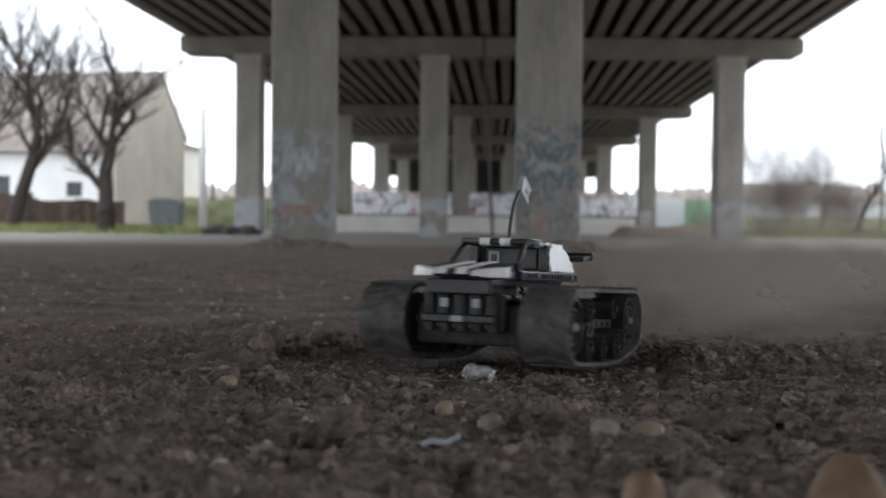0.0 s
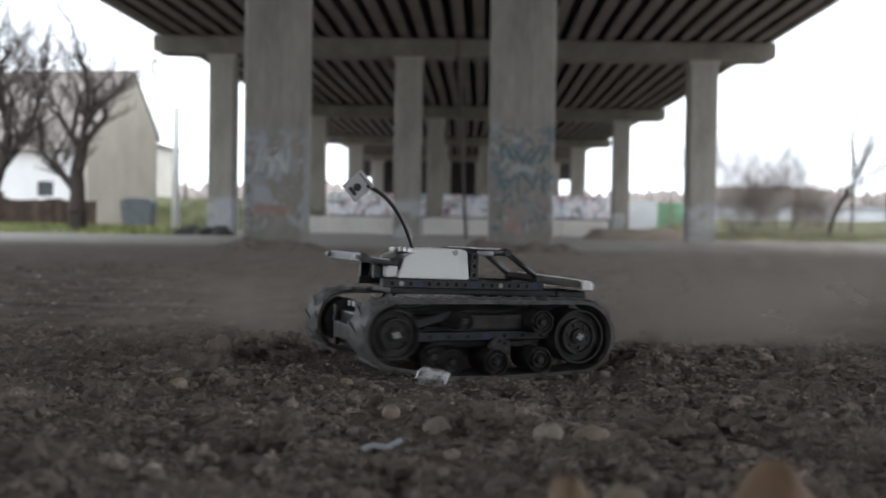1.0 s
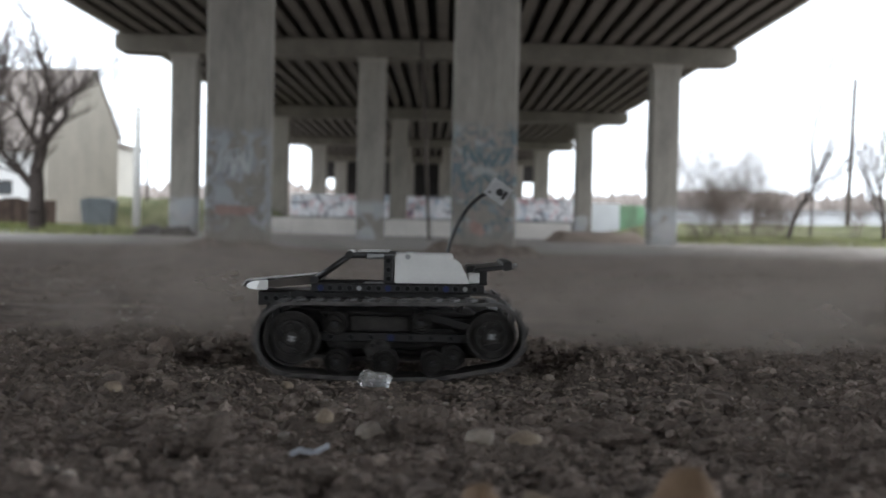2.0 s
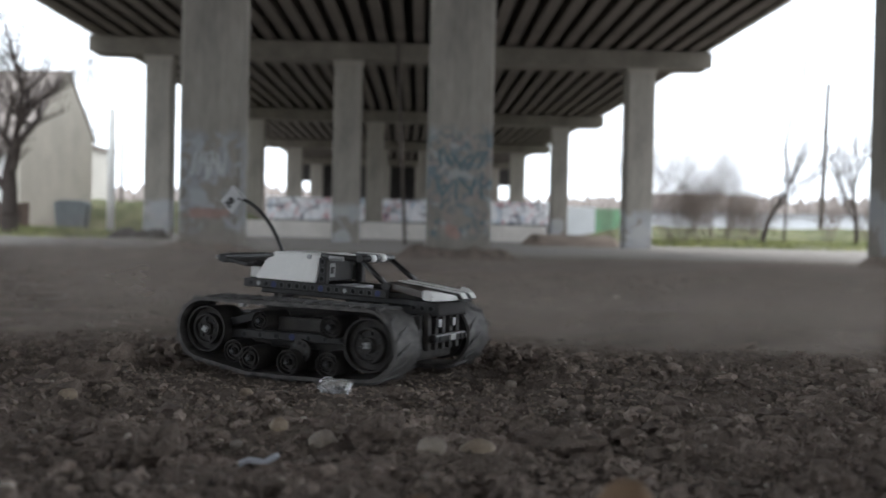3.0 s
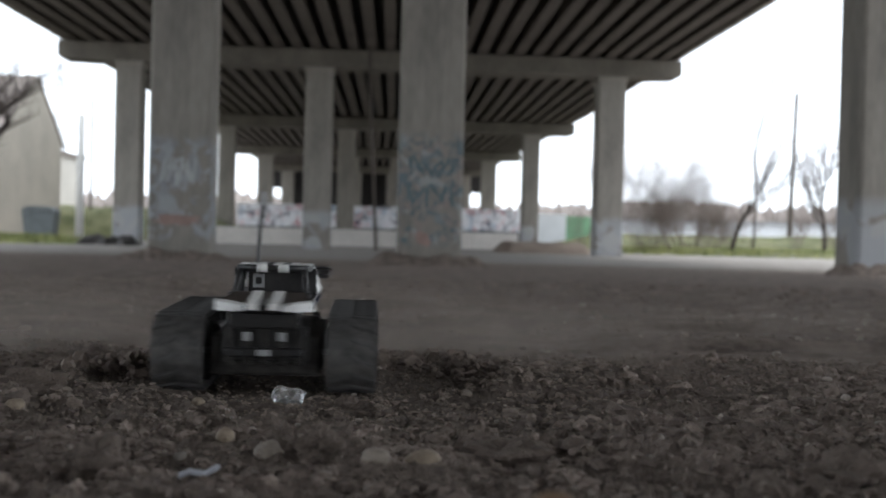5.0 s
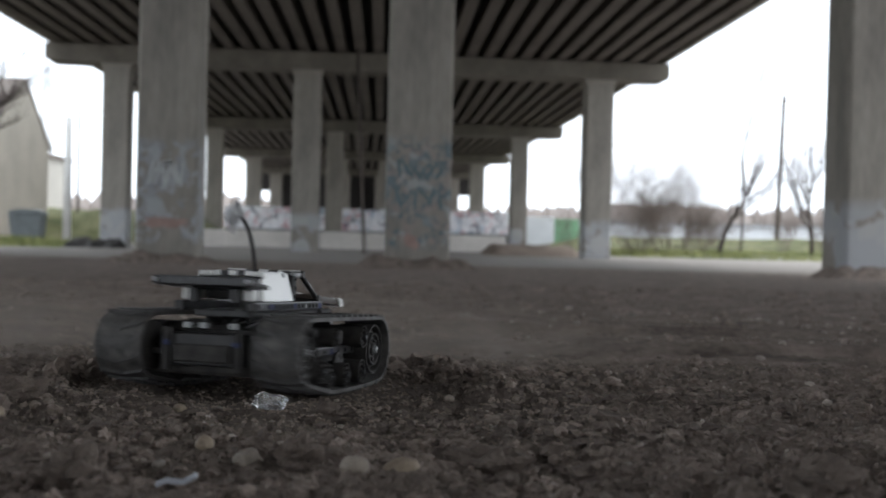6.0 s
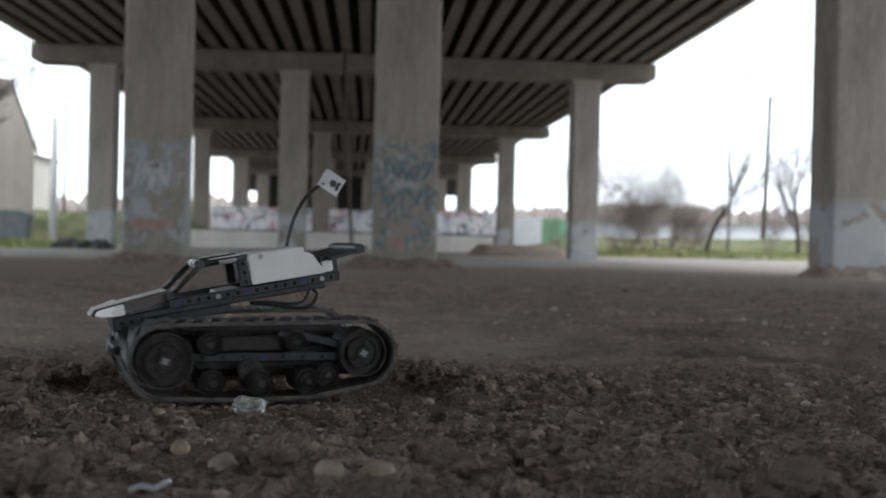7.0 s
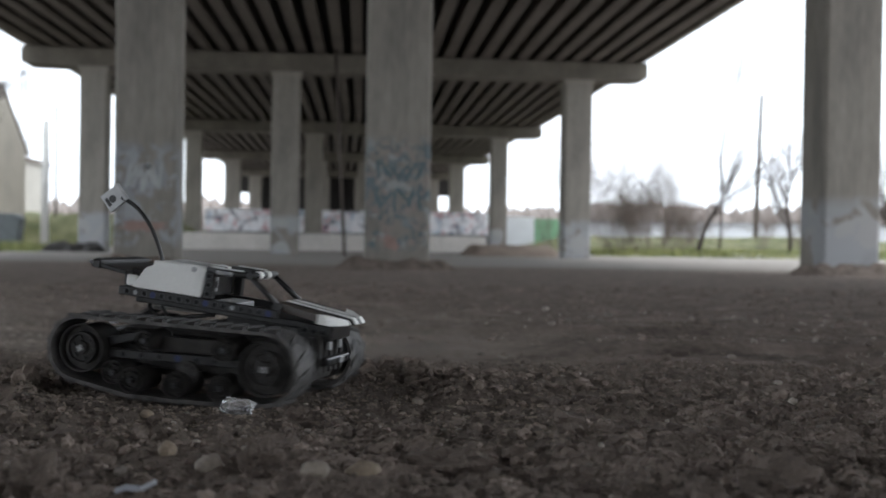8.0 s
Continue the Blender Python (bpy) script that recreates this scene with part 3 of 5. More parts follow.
# ---- house, fence, bin, posts ----
def build_house():
    ang = math.degrees(math.atan2(1.43, 7.0))
    h = tagged(empty("house", -17.4, 55, -0.6, -ang), "old house with beige gable, white front and weathered tiled roof", "house")
    L, D = 16.0, 7.15          # the front runs to -x, the gable to +y
    e0, e1, apex, ay = 3.95, 4.95, 8.05, 4.4
    bm = bmesh.new()
    outline = [(0, 0), (D, 0), (D, e1), (ay, apex), (0, e0)]
    a = [bm.verts.new((0, y, z)) for y, z in outline]
    b = [bm.verts.new((-0.4, y, z)) for y, z in outline]
    for i in range(5):
        bm.faces.new((a[i], a[(i + 1) % 5], b[(i + 1) % 5], b[i]))
    bm.faces.new(a)
    bm.faces.new(list(reversed(b)))
    bmesh.ops.recalc_face_normals(bm, faces=bm.faces)
    part("gable_wall", bm, RENDER_BEIGE, h, "beige rendered gable wall")
    # the front with window openings
    wins = [(-2.6, -1.75, 1.6, 2.3), (-6.6, -5.6, 1.4, 2.6), (-10.5, -9.5, 1.4, 2.6)]
    specs = [(-L, -0.41, 0, 0.4, 0, 1.4), (-L, -0.41, 0, 0.4, 2.6, e0)]
    last = -0.41
    for x0, x1, z0, z1 in wins:
        specs.append((x1, last, 0, 0.4, 1.4, 2.6))
        if z0 > 1.4:
            specs.append((x0, x1, 0, 0.4, 1.4, z0))
        if z1 < 2.6:
            specs.append((x0, x1, 0, 0.4, z1, 2.6))
        last = x0
    specs.append((-L, last, 0, 0.4, 1.4, 2.6))
    part("front_wall", boxes(*specs), RENDER_WHITE, h, "white rendered front wall")
    part("back_wall", boxes((-L, -0.41, D - 0.4, D, 0, e1)), RENDER_BEIGE, h)
    for x0, x1, z0, z1 in wins:
        w = part("window", boxes((x0, x0 + 0.07, 0.1, 0.18, z0, z1), (x1 - 0.07, x1, 0.1, 0.18, z0, z1), (x0 + 0.07, x1 - 0.07, 0.1, 0.18, z0, z0 + 0.07), (x0 + 0.07, x1 - 0.07, 0.1, 0.18, z1 - 0.07, z1)), POLE, h)
        part("pane", boxes((x0 + 0.07, x1 - 0.07, 0.13, 0.15, z0 + 0.07, z1 - 0.07)), DARK_GLASS, w)
    slope = math.hypot(ay + 0.4, apex - e0)
    tilt = math.atan2(apex - e0 + 0.02, ay)
    roof = part("roof", boxes((-L - 0.3, 0.06, 0, slope, 0, 0.08)), ROOF_TILE, h, "weathered brown roof tiles")
    roof.matrix_basis = Matrix.Translation((0, -0.35, e0 - 0.3)) @ Matrix.Rotation(tilt, 4, "X")
    # courses of tiles on the slope that faces the yard
    for i in range(18):
        c = part("tile_course", boxes((-L - 0.3, 0.06, i * slope / 18, (i + 1.1) * slope / 18, 0.082, 0.11)), ROOF_TILE, roof)
        c.matrix_basis = Matrix.Rotation(radians(-1.2), 4, "X") @ Matrix.Translation((0, 0, 0.012))
    d2 = math.hypot(D - ay + 0.3, apex - e1)
    back = part("roof", boxes((-L - 0.3, 0.06, -d2, 0, 0, 0.08)), ROOF_TILE, h)
    back.matrix_basis = Matrix.Translation((0, D + 0.25, e1 - 0.25)) @ Matrix.Rotation(-math.atan2(apex - e1, D - ay), 4, "X")
    part("skylight", boxes((-3.6, -2.9, 2.0, 2.5, 6.0, 6.12)), FAR_WHITE, h).matrix_basis = Matrix.Translation((0.4, -1.7, 0.1))
    return h


build_house()


def build_fence():
    f = tagged(empty("fence", 0, 48.6, -0.6), "dark brown weathered board fence", "fence")
    x = -15.0
    rng = random.Random(4)
    while x > -27:
        hgt = 1.36 + rng.uniform(-0.06, 0.06) + (0.25 if x < -18.6 else 0)
        part("board", boxes((x - 0.23, x, 0, 0.03, 0, hgt)), FENCE_WOOD, f)
        x -= 0.24
    for z in (0.35, 1.0):
        part("rail", boxes((-27, -15, 0.033, 0.09, z, z + 0.09)), FENCE_WOOD, f)
    return f


build_fence()


def build_bin():
    b = tagged(empty("waste_container", -13.9, 51, -0.6), "dark grey wheeled waste container beside the house", "waste container")
    bm = bmesh.new()
    prism(bm, [(-0.55, 0.2), (0.55, 0.2), (0.68, 1.25), (-0.68, 1.25)], -0.5, 0.5)
    bmesh.ops.bevel(bm, geom=bm.edges[:], offset=0.03, segments=2, affect="EDGES")
    part("body", bm, BIN, b)
    bm = bmesh.new()
    prism(bm, [(-0.7, 1.255), (0.7, 1.255), (0.62, 1.42), (0.3, 1.5), (-0.3, 1.5), (-0.62, 1.42)], -0.52, 0.52)
    part("lid", bm, BIN, b)
    for sx in (-0.45, 0.45):
        for sy in (-0.4, 0.4):
            part("wheel", cyl(bmesh.new(), (sx - 0.03, sy, 0.1), (sx + 0.03, sy, 0.1), 0.1), POLE, b)
            part("castor", boxes((sx - 0.05, sx + 0.05, sy - 0.03, sy + 0.03, 0.195, 0.22)), METAL_GREY, b)
    return b


build_bin()
tagged(part("post", cyl(bmesh.new(), (-14.0, 58, -0.7), (-14.0, 58, 5.5), 0.2, 0.16), POST_PALE), "tall pale concrete post on the grass", "post")
tagged(part("post", cyl(bmesh.new(), (-14.9, 64, -0.7), (-14.9, 64, 6.9), 0.07, 0.06), POLE), "thin dark metal mast behind the post", "mast")


def build_lattice_mast(x, y, h):
    m = tagged(empty("lattice_mast", x, y, -0.6), "tall slender steel lattice mast in the distance", "mast")
    for sx, sy in ((-1, -1), (1, -1), (1, 1), (-1, 1)):
        part("leg", cyl(bmesh.new(), (sx * 0.9, sy * 0.9, 0), (sx * 0.3, sy * 0.3, h), 0.07, sides=6), METAL_GREY, m)
    bm = bmesh.new()
    n = 14
    for i in range(n):
        a, b = i / n, (i + 1) / n
        wa, wb = 0.9 - 0.6 * a, 0.9 - 0.6 * b
        for s in (-1, 1):
            cyl(bm, (-wa, s * wa, a * h), (wb, s * wb, b * h), 0.035, sides=4)
            cyl(bm, (wa, s * wa, a * h), (-wb, s * wb, b * h), 0.035, sides=4)
    part("bracing", bm, METAL_GREY, m)


build_lattice_mast(-39, 150, 21)
tagged(part("utility_pole", cyl(bmesh.new(), (28.7, 80, -0.7), (29.0, 80, 10.5), 0.17, 0.12), POLE), "tall plain wooden utility pole on the verge", "pole")
hall = tagged(empty("warehouse", 30, 150, -0.6), "long low white warehouse far behind the trees", "warehouse")
part("wall", boxes((-12, 60, 0, 12, 0, 3.0)), FAR_WHITE, hall)
part("roof", boxes((-12.4, 60.4, -0.4, 12.4, 3.003, 3.4)), METAL_GREY, hall)
part("door", boxes((-8, -2, -0.06, -0.003, 0, 2.8)), FAR_GREEN, hall, "green sliding door")


def build_far_building(x, y, w, d, h):
    b = tagged(empty("apartment_building", x, y, -0.6), "pale cream building far behind the house", "building")
    part("wall", boxes((0, w, 0, d, 0, h)), RENDER_CREAM, b)
    part("roof", boxes((-0.3, w + 0.3, -0.3, d + 0.3, h + 0.003, h + 0.35)), ROOF_TILE, b)
    return b


build_far_building(-38.6, 110, 10.0, 9.0, 7.2)


def build_far_woods():
    rng = np.random.RandomState(2)
    verts, faces = [], []
    for i in range(2600):
        a = rng.uniform(-0.75, 0.75)
        d = rng.uniform(260, 330)
        x, y = d * math.sin(a), d * math.cos(a)
        h = 7.0 + 3.0 * (value_noise(x, y, 34.0) + 0.3) + rng.uniform(-0.8, 0.8)
        w = rng.uniform(0.6, 2.0)
        i0 = len(verts)
        ang = rng.uniform(0, 3.14)
        for k in range(3):
            verts.append((x + w * math.cos(ang + k * 2.09), y + w * math.sin(ang + k * 2.09), -0.6))
        for k in range(3):
            verts.append((x + w * 1.5 * math.cos(ang + k * 2.09), y + w * 1.5 * math.sin(ang + k * 2.09), h * 0.6))
        verts.append((x, y, h))
        verts.append((x, y, h))
        for k in range(3):
            faces.append((i0 + k, i0 + (k + 1) % 3, i0 + 3 + (k + 1) % 3, i0 + 3 + k))
            faces.append((i0 + 3 + k, i0 + 3 + (k + 1) % 3, i0 + 6, i0 + 7))
    return tagged(from_arrays("far_woods", verts, faces, HILL), "grey-brown band of leafless woods on the horizon, haze put into its colour", "woods", kind="stuff")


build_far_woods()


# ---- stones and litter on the soil ----
def lump(seed, squash=0.7, jag=0.22, subdiv=2):
    bm = bmesh.new()
    bmesh.ops.create_icosphere(bm, subdivisions=subdiv, radius=1.0)
    for v in bm.verts:
        k = 1 + jag * 2 * noise.noise(v.co * 1.3 + Vector((seed * 7.1, 0, 0))) + jag * noise.noise(v.co * 3.1 + Vector((0, seed * 3.3, 0)))
        v.co *= k
        v.co.z *= squash
    return bm


def scatter(name, count, sizes, material, seed, label, category, squash, jag, sink, region, rim=0):
    rng = np.random.RandomState(seed)
    shapes = []
    for s in range(12):
        bm = lump(seed + s, squash, jag, 2 if s < 6 else 1)
        bm.verts.ensure_lookup_table()
        shapes.append((np.array([v.co[:] for v in bm.verts]), np.array([[v.index for v in f.verts] for f in bm.faces])))
        bm.free()
    V, F, off = [], [], 0
    near, far = region
    yy = np.exp(rng.uniform(math.log(near), math.log(far), count))
    xx = rng.uniform(-1, 1, count) * (0.44 * yy + 0.16) + 0.03 * np.clip(yy, 0, 3)
    size = np.exp(rng.normal(math.log(sizes[0]), sizes[1], count))
    size = np.clip(size, sizes[0] * 0.4, sizes[2]) * np.clip(0.42 + 0.55 * yy, 0.6, 3.5)
    if rim:
        # thrown-up crumbs on the rim of the hollow that the toy has dug
        a, q = rng.uniform(-0.5, math.pi + 0.5, rim), rng.normal(0.205, 0.03, rim)
        xx, yy = np.concatenate([xx, TOY_X + q * np.cos(a)]), np.concatenate([yy, TOY_Y + q * np.sin(a)])
        size = np.concatenate([size, np.clip(np.exp(rng.normal(math.log(0.0032), 0.5, rim)), 0.001, 0.009)])
    r = np.hypot(xx - TOY_X, yy - TOY_Y)
    keep = ((r > 0.14) | (size < 0.0020)) & ((r > 0.24) | (size < 0.0036) | (yy > TOY_Y))
    keep &= ~((np.abs(xx + 0.008) < 0.035) & (yy > 0.70) & (yy < 0.90) & (size > 0.0020))
    # the larger crumbs leave room round the stones that lie open on the soil
    for sx, sy in ((-0.001, 0.611), (0.078, 0.588), (0.058, 0.585), (-0.159, 0.782), (-0.072, 0.86), (-0.027, 0.645), (0.125, 0.943), (0.204, 0.853)):
        keep &= ~((np.abs(xx - sx) < 0.014) & (yy > sy - 0.05) & (yy < sy + 0.01) & (size > 0.0017))
    keep &= size < yy * 0.03
    zz = ground_z(xx, yy)
    for x, y, z, s, ok in zip(xx, yy, zz, size, keep):
        if not ok:
            continue
        v, f = shapes[rng.randint(6) + (6 if s < 0.0030 and jag > 0.3 else 0)]
        a = rng.uniform(0, math.tau)
        sc = s * rng.uniform(0.75, 1.25, 3)
        w = v * sc
        ca, sa = math.cos(a), math.sin(a)
        V.append(np.stack([w[:, 0] * ca - w[:, 1] * sa + x, w[:, 0] * sa + w[:, 1] * ca + y, w[:, 2] + z + s * squash * sink], -1))
        F.append(f + off)
        off += len(v)
    return tagged(from_arrays(name, np.concatenate(V), np.concatenate(F), material, jag < 0.3), label, category, kind="stuff")


scatter("soil_clods", 40000, (0.0015, 0.50, 0.0058), CLOD, 100, "crumbled dark brown clods of dry soil", "soil", 0.8, 0.5, 0.2, (0.36, 1.35), rim=1200)
scatter("soil_clods", 9000, (0.0013, 0.5, 0.0050), CLOD, 140, "scattered crumbs of dry soil on trodden ground", "soil", 0.7, 0.5, 0.1, (1.2, 6.0))
scatter("soil_clods", 900, (0.0044, 0.38, 0.012), EARTH, 160, "dark broken lumps of dry earth among crumbs", "soil", 0.75, 0.45, 0.15, (0.42, 0.95))
scatter("gravel", 900, (0.0021, 0.42, 0.0046), PEBBLE, 200, "scattered small rounded grey and tan pebbles", "gravel", 0.7, 0.12, 0.35, (0.42, 3.0))


def stone(name, x, y, z, rx, ry, rz, turn, seed, material, label, jag=0.1, category="stone"):
    rough = jag > 0.2
    bm = lump(seed, 1.0, jag, 4 if rough else 3)
    if rough:
        for v in bm.verts:
            v.co *= 1 + 0.10 * noise.noise(v.co * 6.5 + Vector((seed, 0, 0))) + 0.06 * noise.noise(v.co * 14.0 + Vector((0, seed, 0)))
    bmesh.ops.transform(bm, matrix=Matrix.Diagonal((rx, ry, rz, 1)), verts=bm.verts[:])
    for f in bm.faces:
        f.smooth = not rough
    ob = part(name, bm, material)
    z = max(z, float(ground_z(x, y)) + rz * 0.2) if y < 0.4 else float(ground_z(x, y)) + rz * 0.4
    ob.matrix_basis = pose(x, y, z, 0, 0, turn)
    return tagged(ob, label, category)


stone("pebble", -0.001, 0.611, 0.016, 0.0072, 0.0065, 0.0062, 30, 1, STONE_GREY, "rounded pale grey pebble lying on loose soil")
stone("pebble", 0.075, 0.585, 0.012, 0.0088, 0.007, 0.0060, 10, 2, STONE_TAN, "smooth oval tan pebble lying on loose soil")
stone("pebble", 0.052, 0.562, 0.010, 0.0070, 0.006, 0.0045, -20, 12, STONE_GREY, "flat grey-brown pebble half sunk in soil")
stone("pebble", 0.125, 0.943, 0.0, 0.0045, 0.004, 0.0034, 0, 3, STONE_GREY, "small pale pebble on the soil")
stone("pebble", 0.204, 0.853, 0.002, 0.0042, 0.004, 0.0034, 0, 4, STONE_GREY, "small grey pebble on the soil")
stone("pebble", -0.175, 0.780, 0.006, 0.0064, 0.005, 0.0046, 15, 5, STONE_TAN, "small tan pebble beside a lump of earth")
stone("pebble", -0.072, 0.86, 0.003, 0.0052, 0.005, 0.0040, 15, 6, STONE_TAN, "small orange-tan pebble on dark soil")
stone("pebble", -0.027, 0.645, 0.014, 0.0050, 0.005, 0.0044, 45, 7, STONE_TAN, "tan pebble half sunk in soil")
stone("earth_lump", -0.195, 0.88, 0.004, 0.023, 0.015, 0.013, 10, 8, EARTH, "large rounded lump of dark dry earth", 0.3, "earth lump")
stone("earth_lump", 0.036, 0.865, 0.001, 0.0105, 0.007, 0.0062, 0, 9, EARTH, "small square lump of dry earth", 0.35, "earth lump")
stone("earth_lump", -0.155, 0.465, 0.02, 0.014, 0.010, 0.007, 20, 10, EARTH, "grey-brown lump of dry earth on loose soil", 0.3, "earth lump")
stone("earth_lump", 0.118, 0.625, 0.01, 0.021, 0.014, 0.011, -12, 18, EARTH, "broad lump of dark earth among crumbs", 0.32, "earth lump")
stone("earth_lump", -0.073, 0.55, 0.01, 0.013, 0.011, 0.012, 30, 19, EARTH, "dark upright lump of earth among crumbs", 0.35, "earth lump")
stone("earth_lump", 0.024, 0.60, 0.01, 0.010, 0.009, 0.0075, 40, 20, EARTH, "small dark lump of earth beside a pebble", 0.35, "earth lump")
stone("earth_lump", 0.262, 0.54, 0.01, 0.016, 0.012, 0.010, 15, 21, EARTH, "dark lump of earth on loose soil", 0.33, "earth lump")
stone("earth_lump", 0.215, 0.50, 0.01, 0.012, 0.010, 0.009, -35, 22, EARTH, "grey-brown lump of crumbled earth", 0.33, "earth lump")
stone("earth_lump", -0.245, 0.92, 0.01, 0.015, 0.011, 0.008, 25, 23, EARTH, "flat cracked lump of dry earth", 0.35, "earth lump")
stone("pebble", 0.102, 0.35, 0.030, 0.0125, 0.012, 0.0165, 0, 13, STONE_ORANGE, "orange-brown pebble standing close by on the soil")
stone("pebble", 0.042, 0.35, 0.027, 0.0080, 0.009, 0.0150, 0, 14, STONE_ORANGE, "dark orange-brown pebble close by")
stone("pebble", 0.059, 0.355, 0.026, 0.0090, 0.008, 0.0130, 0, 16, STONE_TAN, "brown pebble close by on the soil")


def build_glass():
    rng = random.Random(12)
    bm = bmesh.new()
    n = 12
    rings = []
    for z, s in ((-0.003, 0.86), (0.0015, 1.02), (0.0052, 0.98), (0.0078, 0.72)):
        ring = []
        for i in range(n):
            a = i * math.tau / n
            k = s * (1 + rng.uniform(-0.13, 0.13))
            ring.append(bm.verts.new((0.0122 * k * math.cos(a), 0.0066 * k * math.sin(a), z + rng.uniform(-0.0011, 0.0011))))
        rings.append(ring)
    c = bm.verts.new((0.001, 0.0, 0.0062))
    for a, b in zip(rings, rings[1:]):
        for i in range(n):
            bm.faces.new((a[i], a[(i + 1) % n], b[(i + 1) % n]))
            bm.faces.new((a[i], b[(i + 1) % n], b[i]))
    for i in range(n):
        bm.faces.new((rings[-1][i], rings[-1][(i + 1) % n], c))
    bm.faces.new(list(reversed(rings[0])))
    bmesh.ops.recalc_face_normals(bm, faces=bm.faces)
    ob = part("glass_shard", bm, GLASS)
    ob.matrix_basis = pose(-0.010, 0.874, max(-0.002, float(ground_z(-0.01, 0.874))) + 0.0015, 3, 4, 4)
    return tagged(ob, "thick clear piece of broken glass lying on soil", "glass shard")


build_glass()


def build_shard():
    bm = bmesh.new()
    prism(bm, [(-0.012, 0.0), (-0.006, 0.0016), (0.004, 0.0008), (0.012, 0.0038), (0.011, 0.0046), (0.003, 0.0018), (-0.006, 0.0028), (-0.012, 0.0012)], -0.003, 0.004)
    bmesh.ops.scale(bm, vec=(0.72, 0.65, 1.1), verts=bm.verts[:])
    ob = part("plastic_scrap", bm, SHARD)
    ob.matrix_basis = pose(-0.024, 0.530, float(ground_z(-0.024, 0.530)) + 0.0022, 8, 0, 6)
    return tagged(ob, "thin crumpled scrap of white plastic on the soil", "plastic scrap")


build_shard()


# ---- the tracked toy: it heads along +x, its base lies at z = 0 ----
def hull(points):
    points = sorted(set(points))

    def chain(pts):
        out = []
        for p in pts:
            while len(out) > 1 and (out[-1][0] - out[-2][0]) * (p[1] - out[-2][1]) - (out[-1][1] - out[-2][1]) * (p[0] - out[-2][0]) <= 0:
                out.pop()
            out.append(p)
        return out[:-1]

    return chain(points) + chain(points[::-1])


WHEELS = [(-0.0800, 0.0400, 0.0240), (0.0780, 0.0355, 0.0265), (-0.034, 0.0180, 0.0105), (0.004, 0.0172, 0.0105), (0.042, 0.0178, 0.0105)]
IDLERS = [(0.044, 0.048, 0.0095), (-0.050, 0.023, 0.0095), (-0.024, 0.050, 0.0080)]
GAUGE, TRACK_W = 0.068, 0.040


def loop_points(n, grow):
    pts = []
    for x, z, r in WHEELS:
        pts += [(round(x + (r + grow) * math.cos(a * math.tau / 90), 6), round(z + (r + grow) * math.sin(a * math.tau / 90), 6)) for a in range(90)]
    pts.append((-0.01, 0.0632 + grow))
    h = hull(pts)
    lens = [math.dist(a, b) for a, b in zip(h, h[1:] + h[:1])]
    total = sum(lens)
    out, k, acc = [], 0, 0.0
    for i in range(n):
        s = total * i / n
        while acc + lens[k] < s:
            acc += lens[k]
            k += 1
        f = (s - acc) / lens[k]
        a, b = h[k], h[(k + 1) % len(h)]
        out.append((a[0] + (b[0] - a[0]) * f, a[1] + (b[1] - a[1]) * f))
    return out


def beam(length, holes, name, parent, x, y, z, pins=()):
    """A studless beam along x with round sockets on its sides; pins names the sockets that hold a blue pin."""
    bm = bmesh.new()
    box(bm, -0.004, length - 0.004, -0.0037, 0.0037, -0.0037, 0.0037, bevel=0.0009)
    ob = part(name, bm, BLACK, parent)
    ob.matrix_basis = pose(x, y, z)
    return ob


def sockets(parent, spots, side):
    """Dark round sockets with a raised rim on a beam's outer face, each a few tenths of a millimetre proud."""
    for x, y, z, pin in spots:
        bm = bmesh.new()
        n = 14
        rings = []
        for r, d in ((0.0027, 0.0), (0.0027, 0.00035), (0.0020, 0.00035), (0.0020, 0.0001)):
            rings.append([bm.verts.new((x + r * math.cos(i * math.tau / n), y + side * d, z + r * math.sin(i * math.tau / n))) for i in range(n)])
        for a, b in zip(rings, rings[1:]):
            for i in range(n):
                bm.faces.new((a[i], a[(i + 1) % n], b[(i + 1) % n], b[i]))
        bm.faces.new(rings[-1])
        bm.faces.ensure_lookup_table()
        bm.faces[len(bm.faces) - 1].material_index = 1
        bmesh.ops.recalc_face_normals(bm, faces=bm.faces)
        ob = part("pin" if pin else "socket", bm, BLUE if pin == 1 else SOCKET_RIM, parent)
        ob.data.materials.append((BLUE, BLUE, LIGHTGREY)[pin] if pin else HOLE)


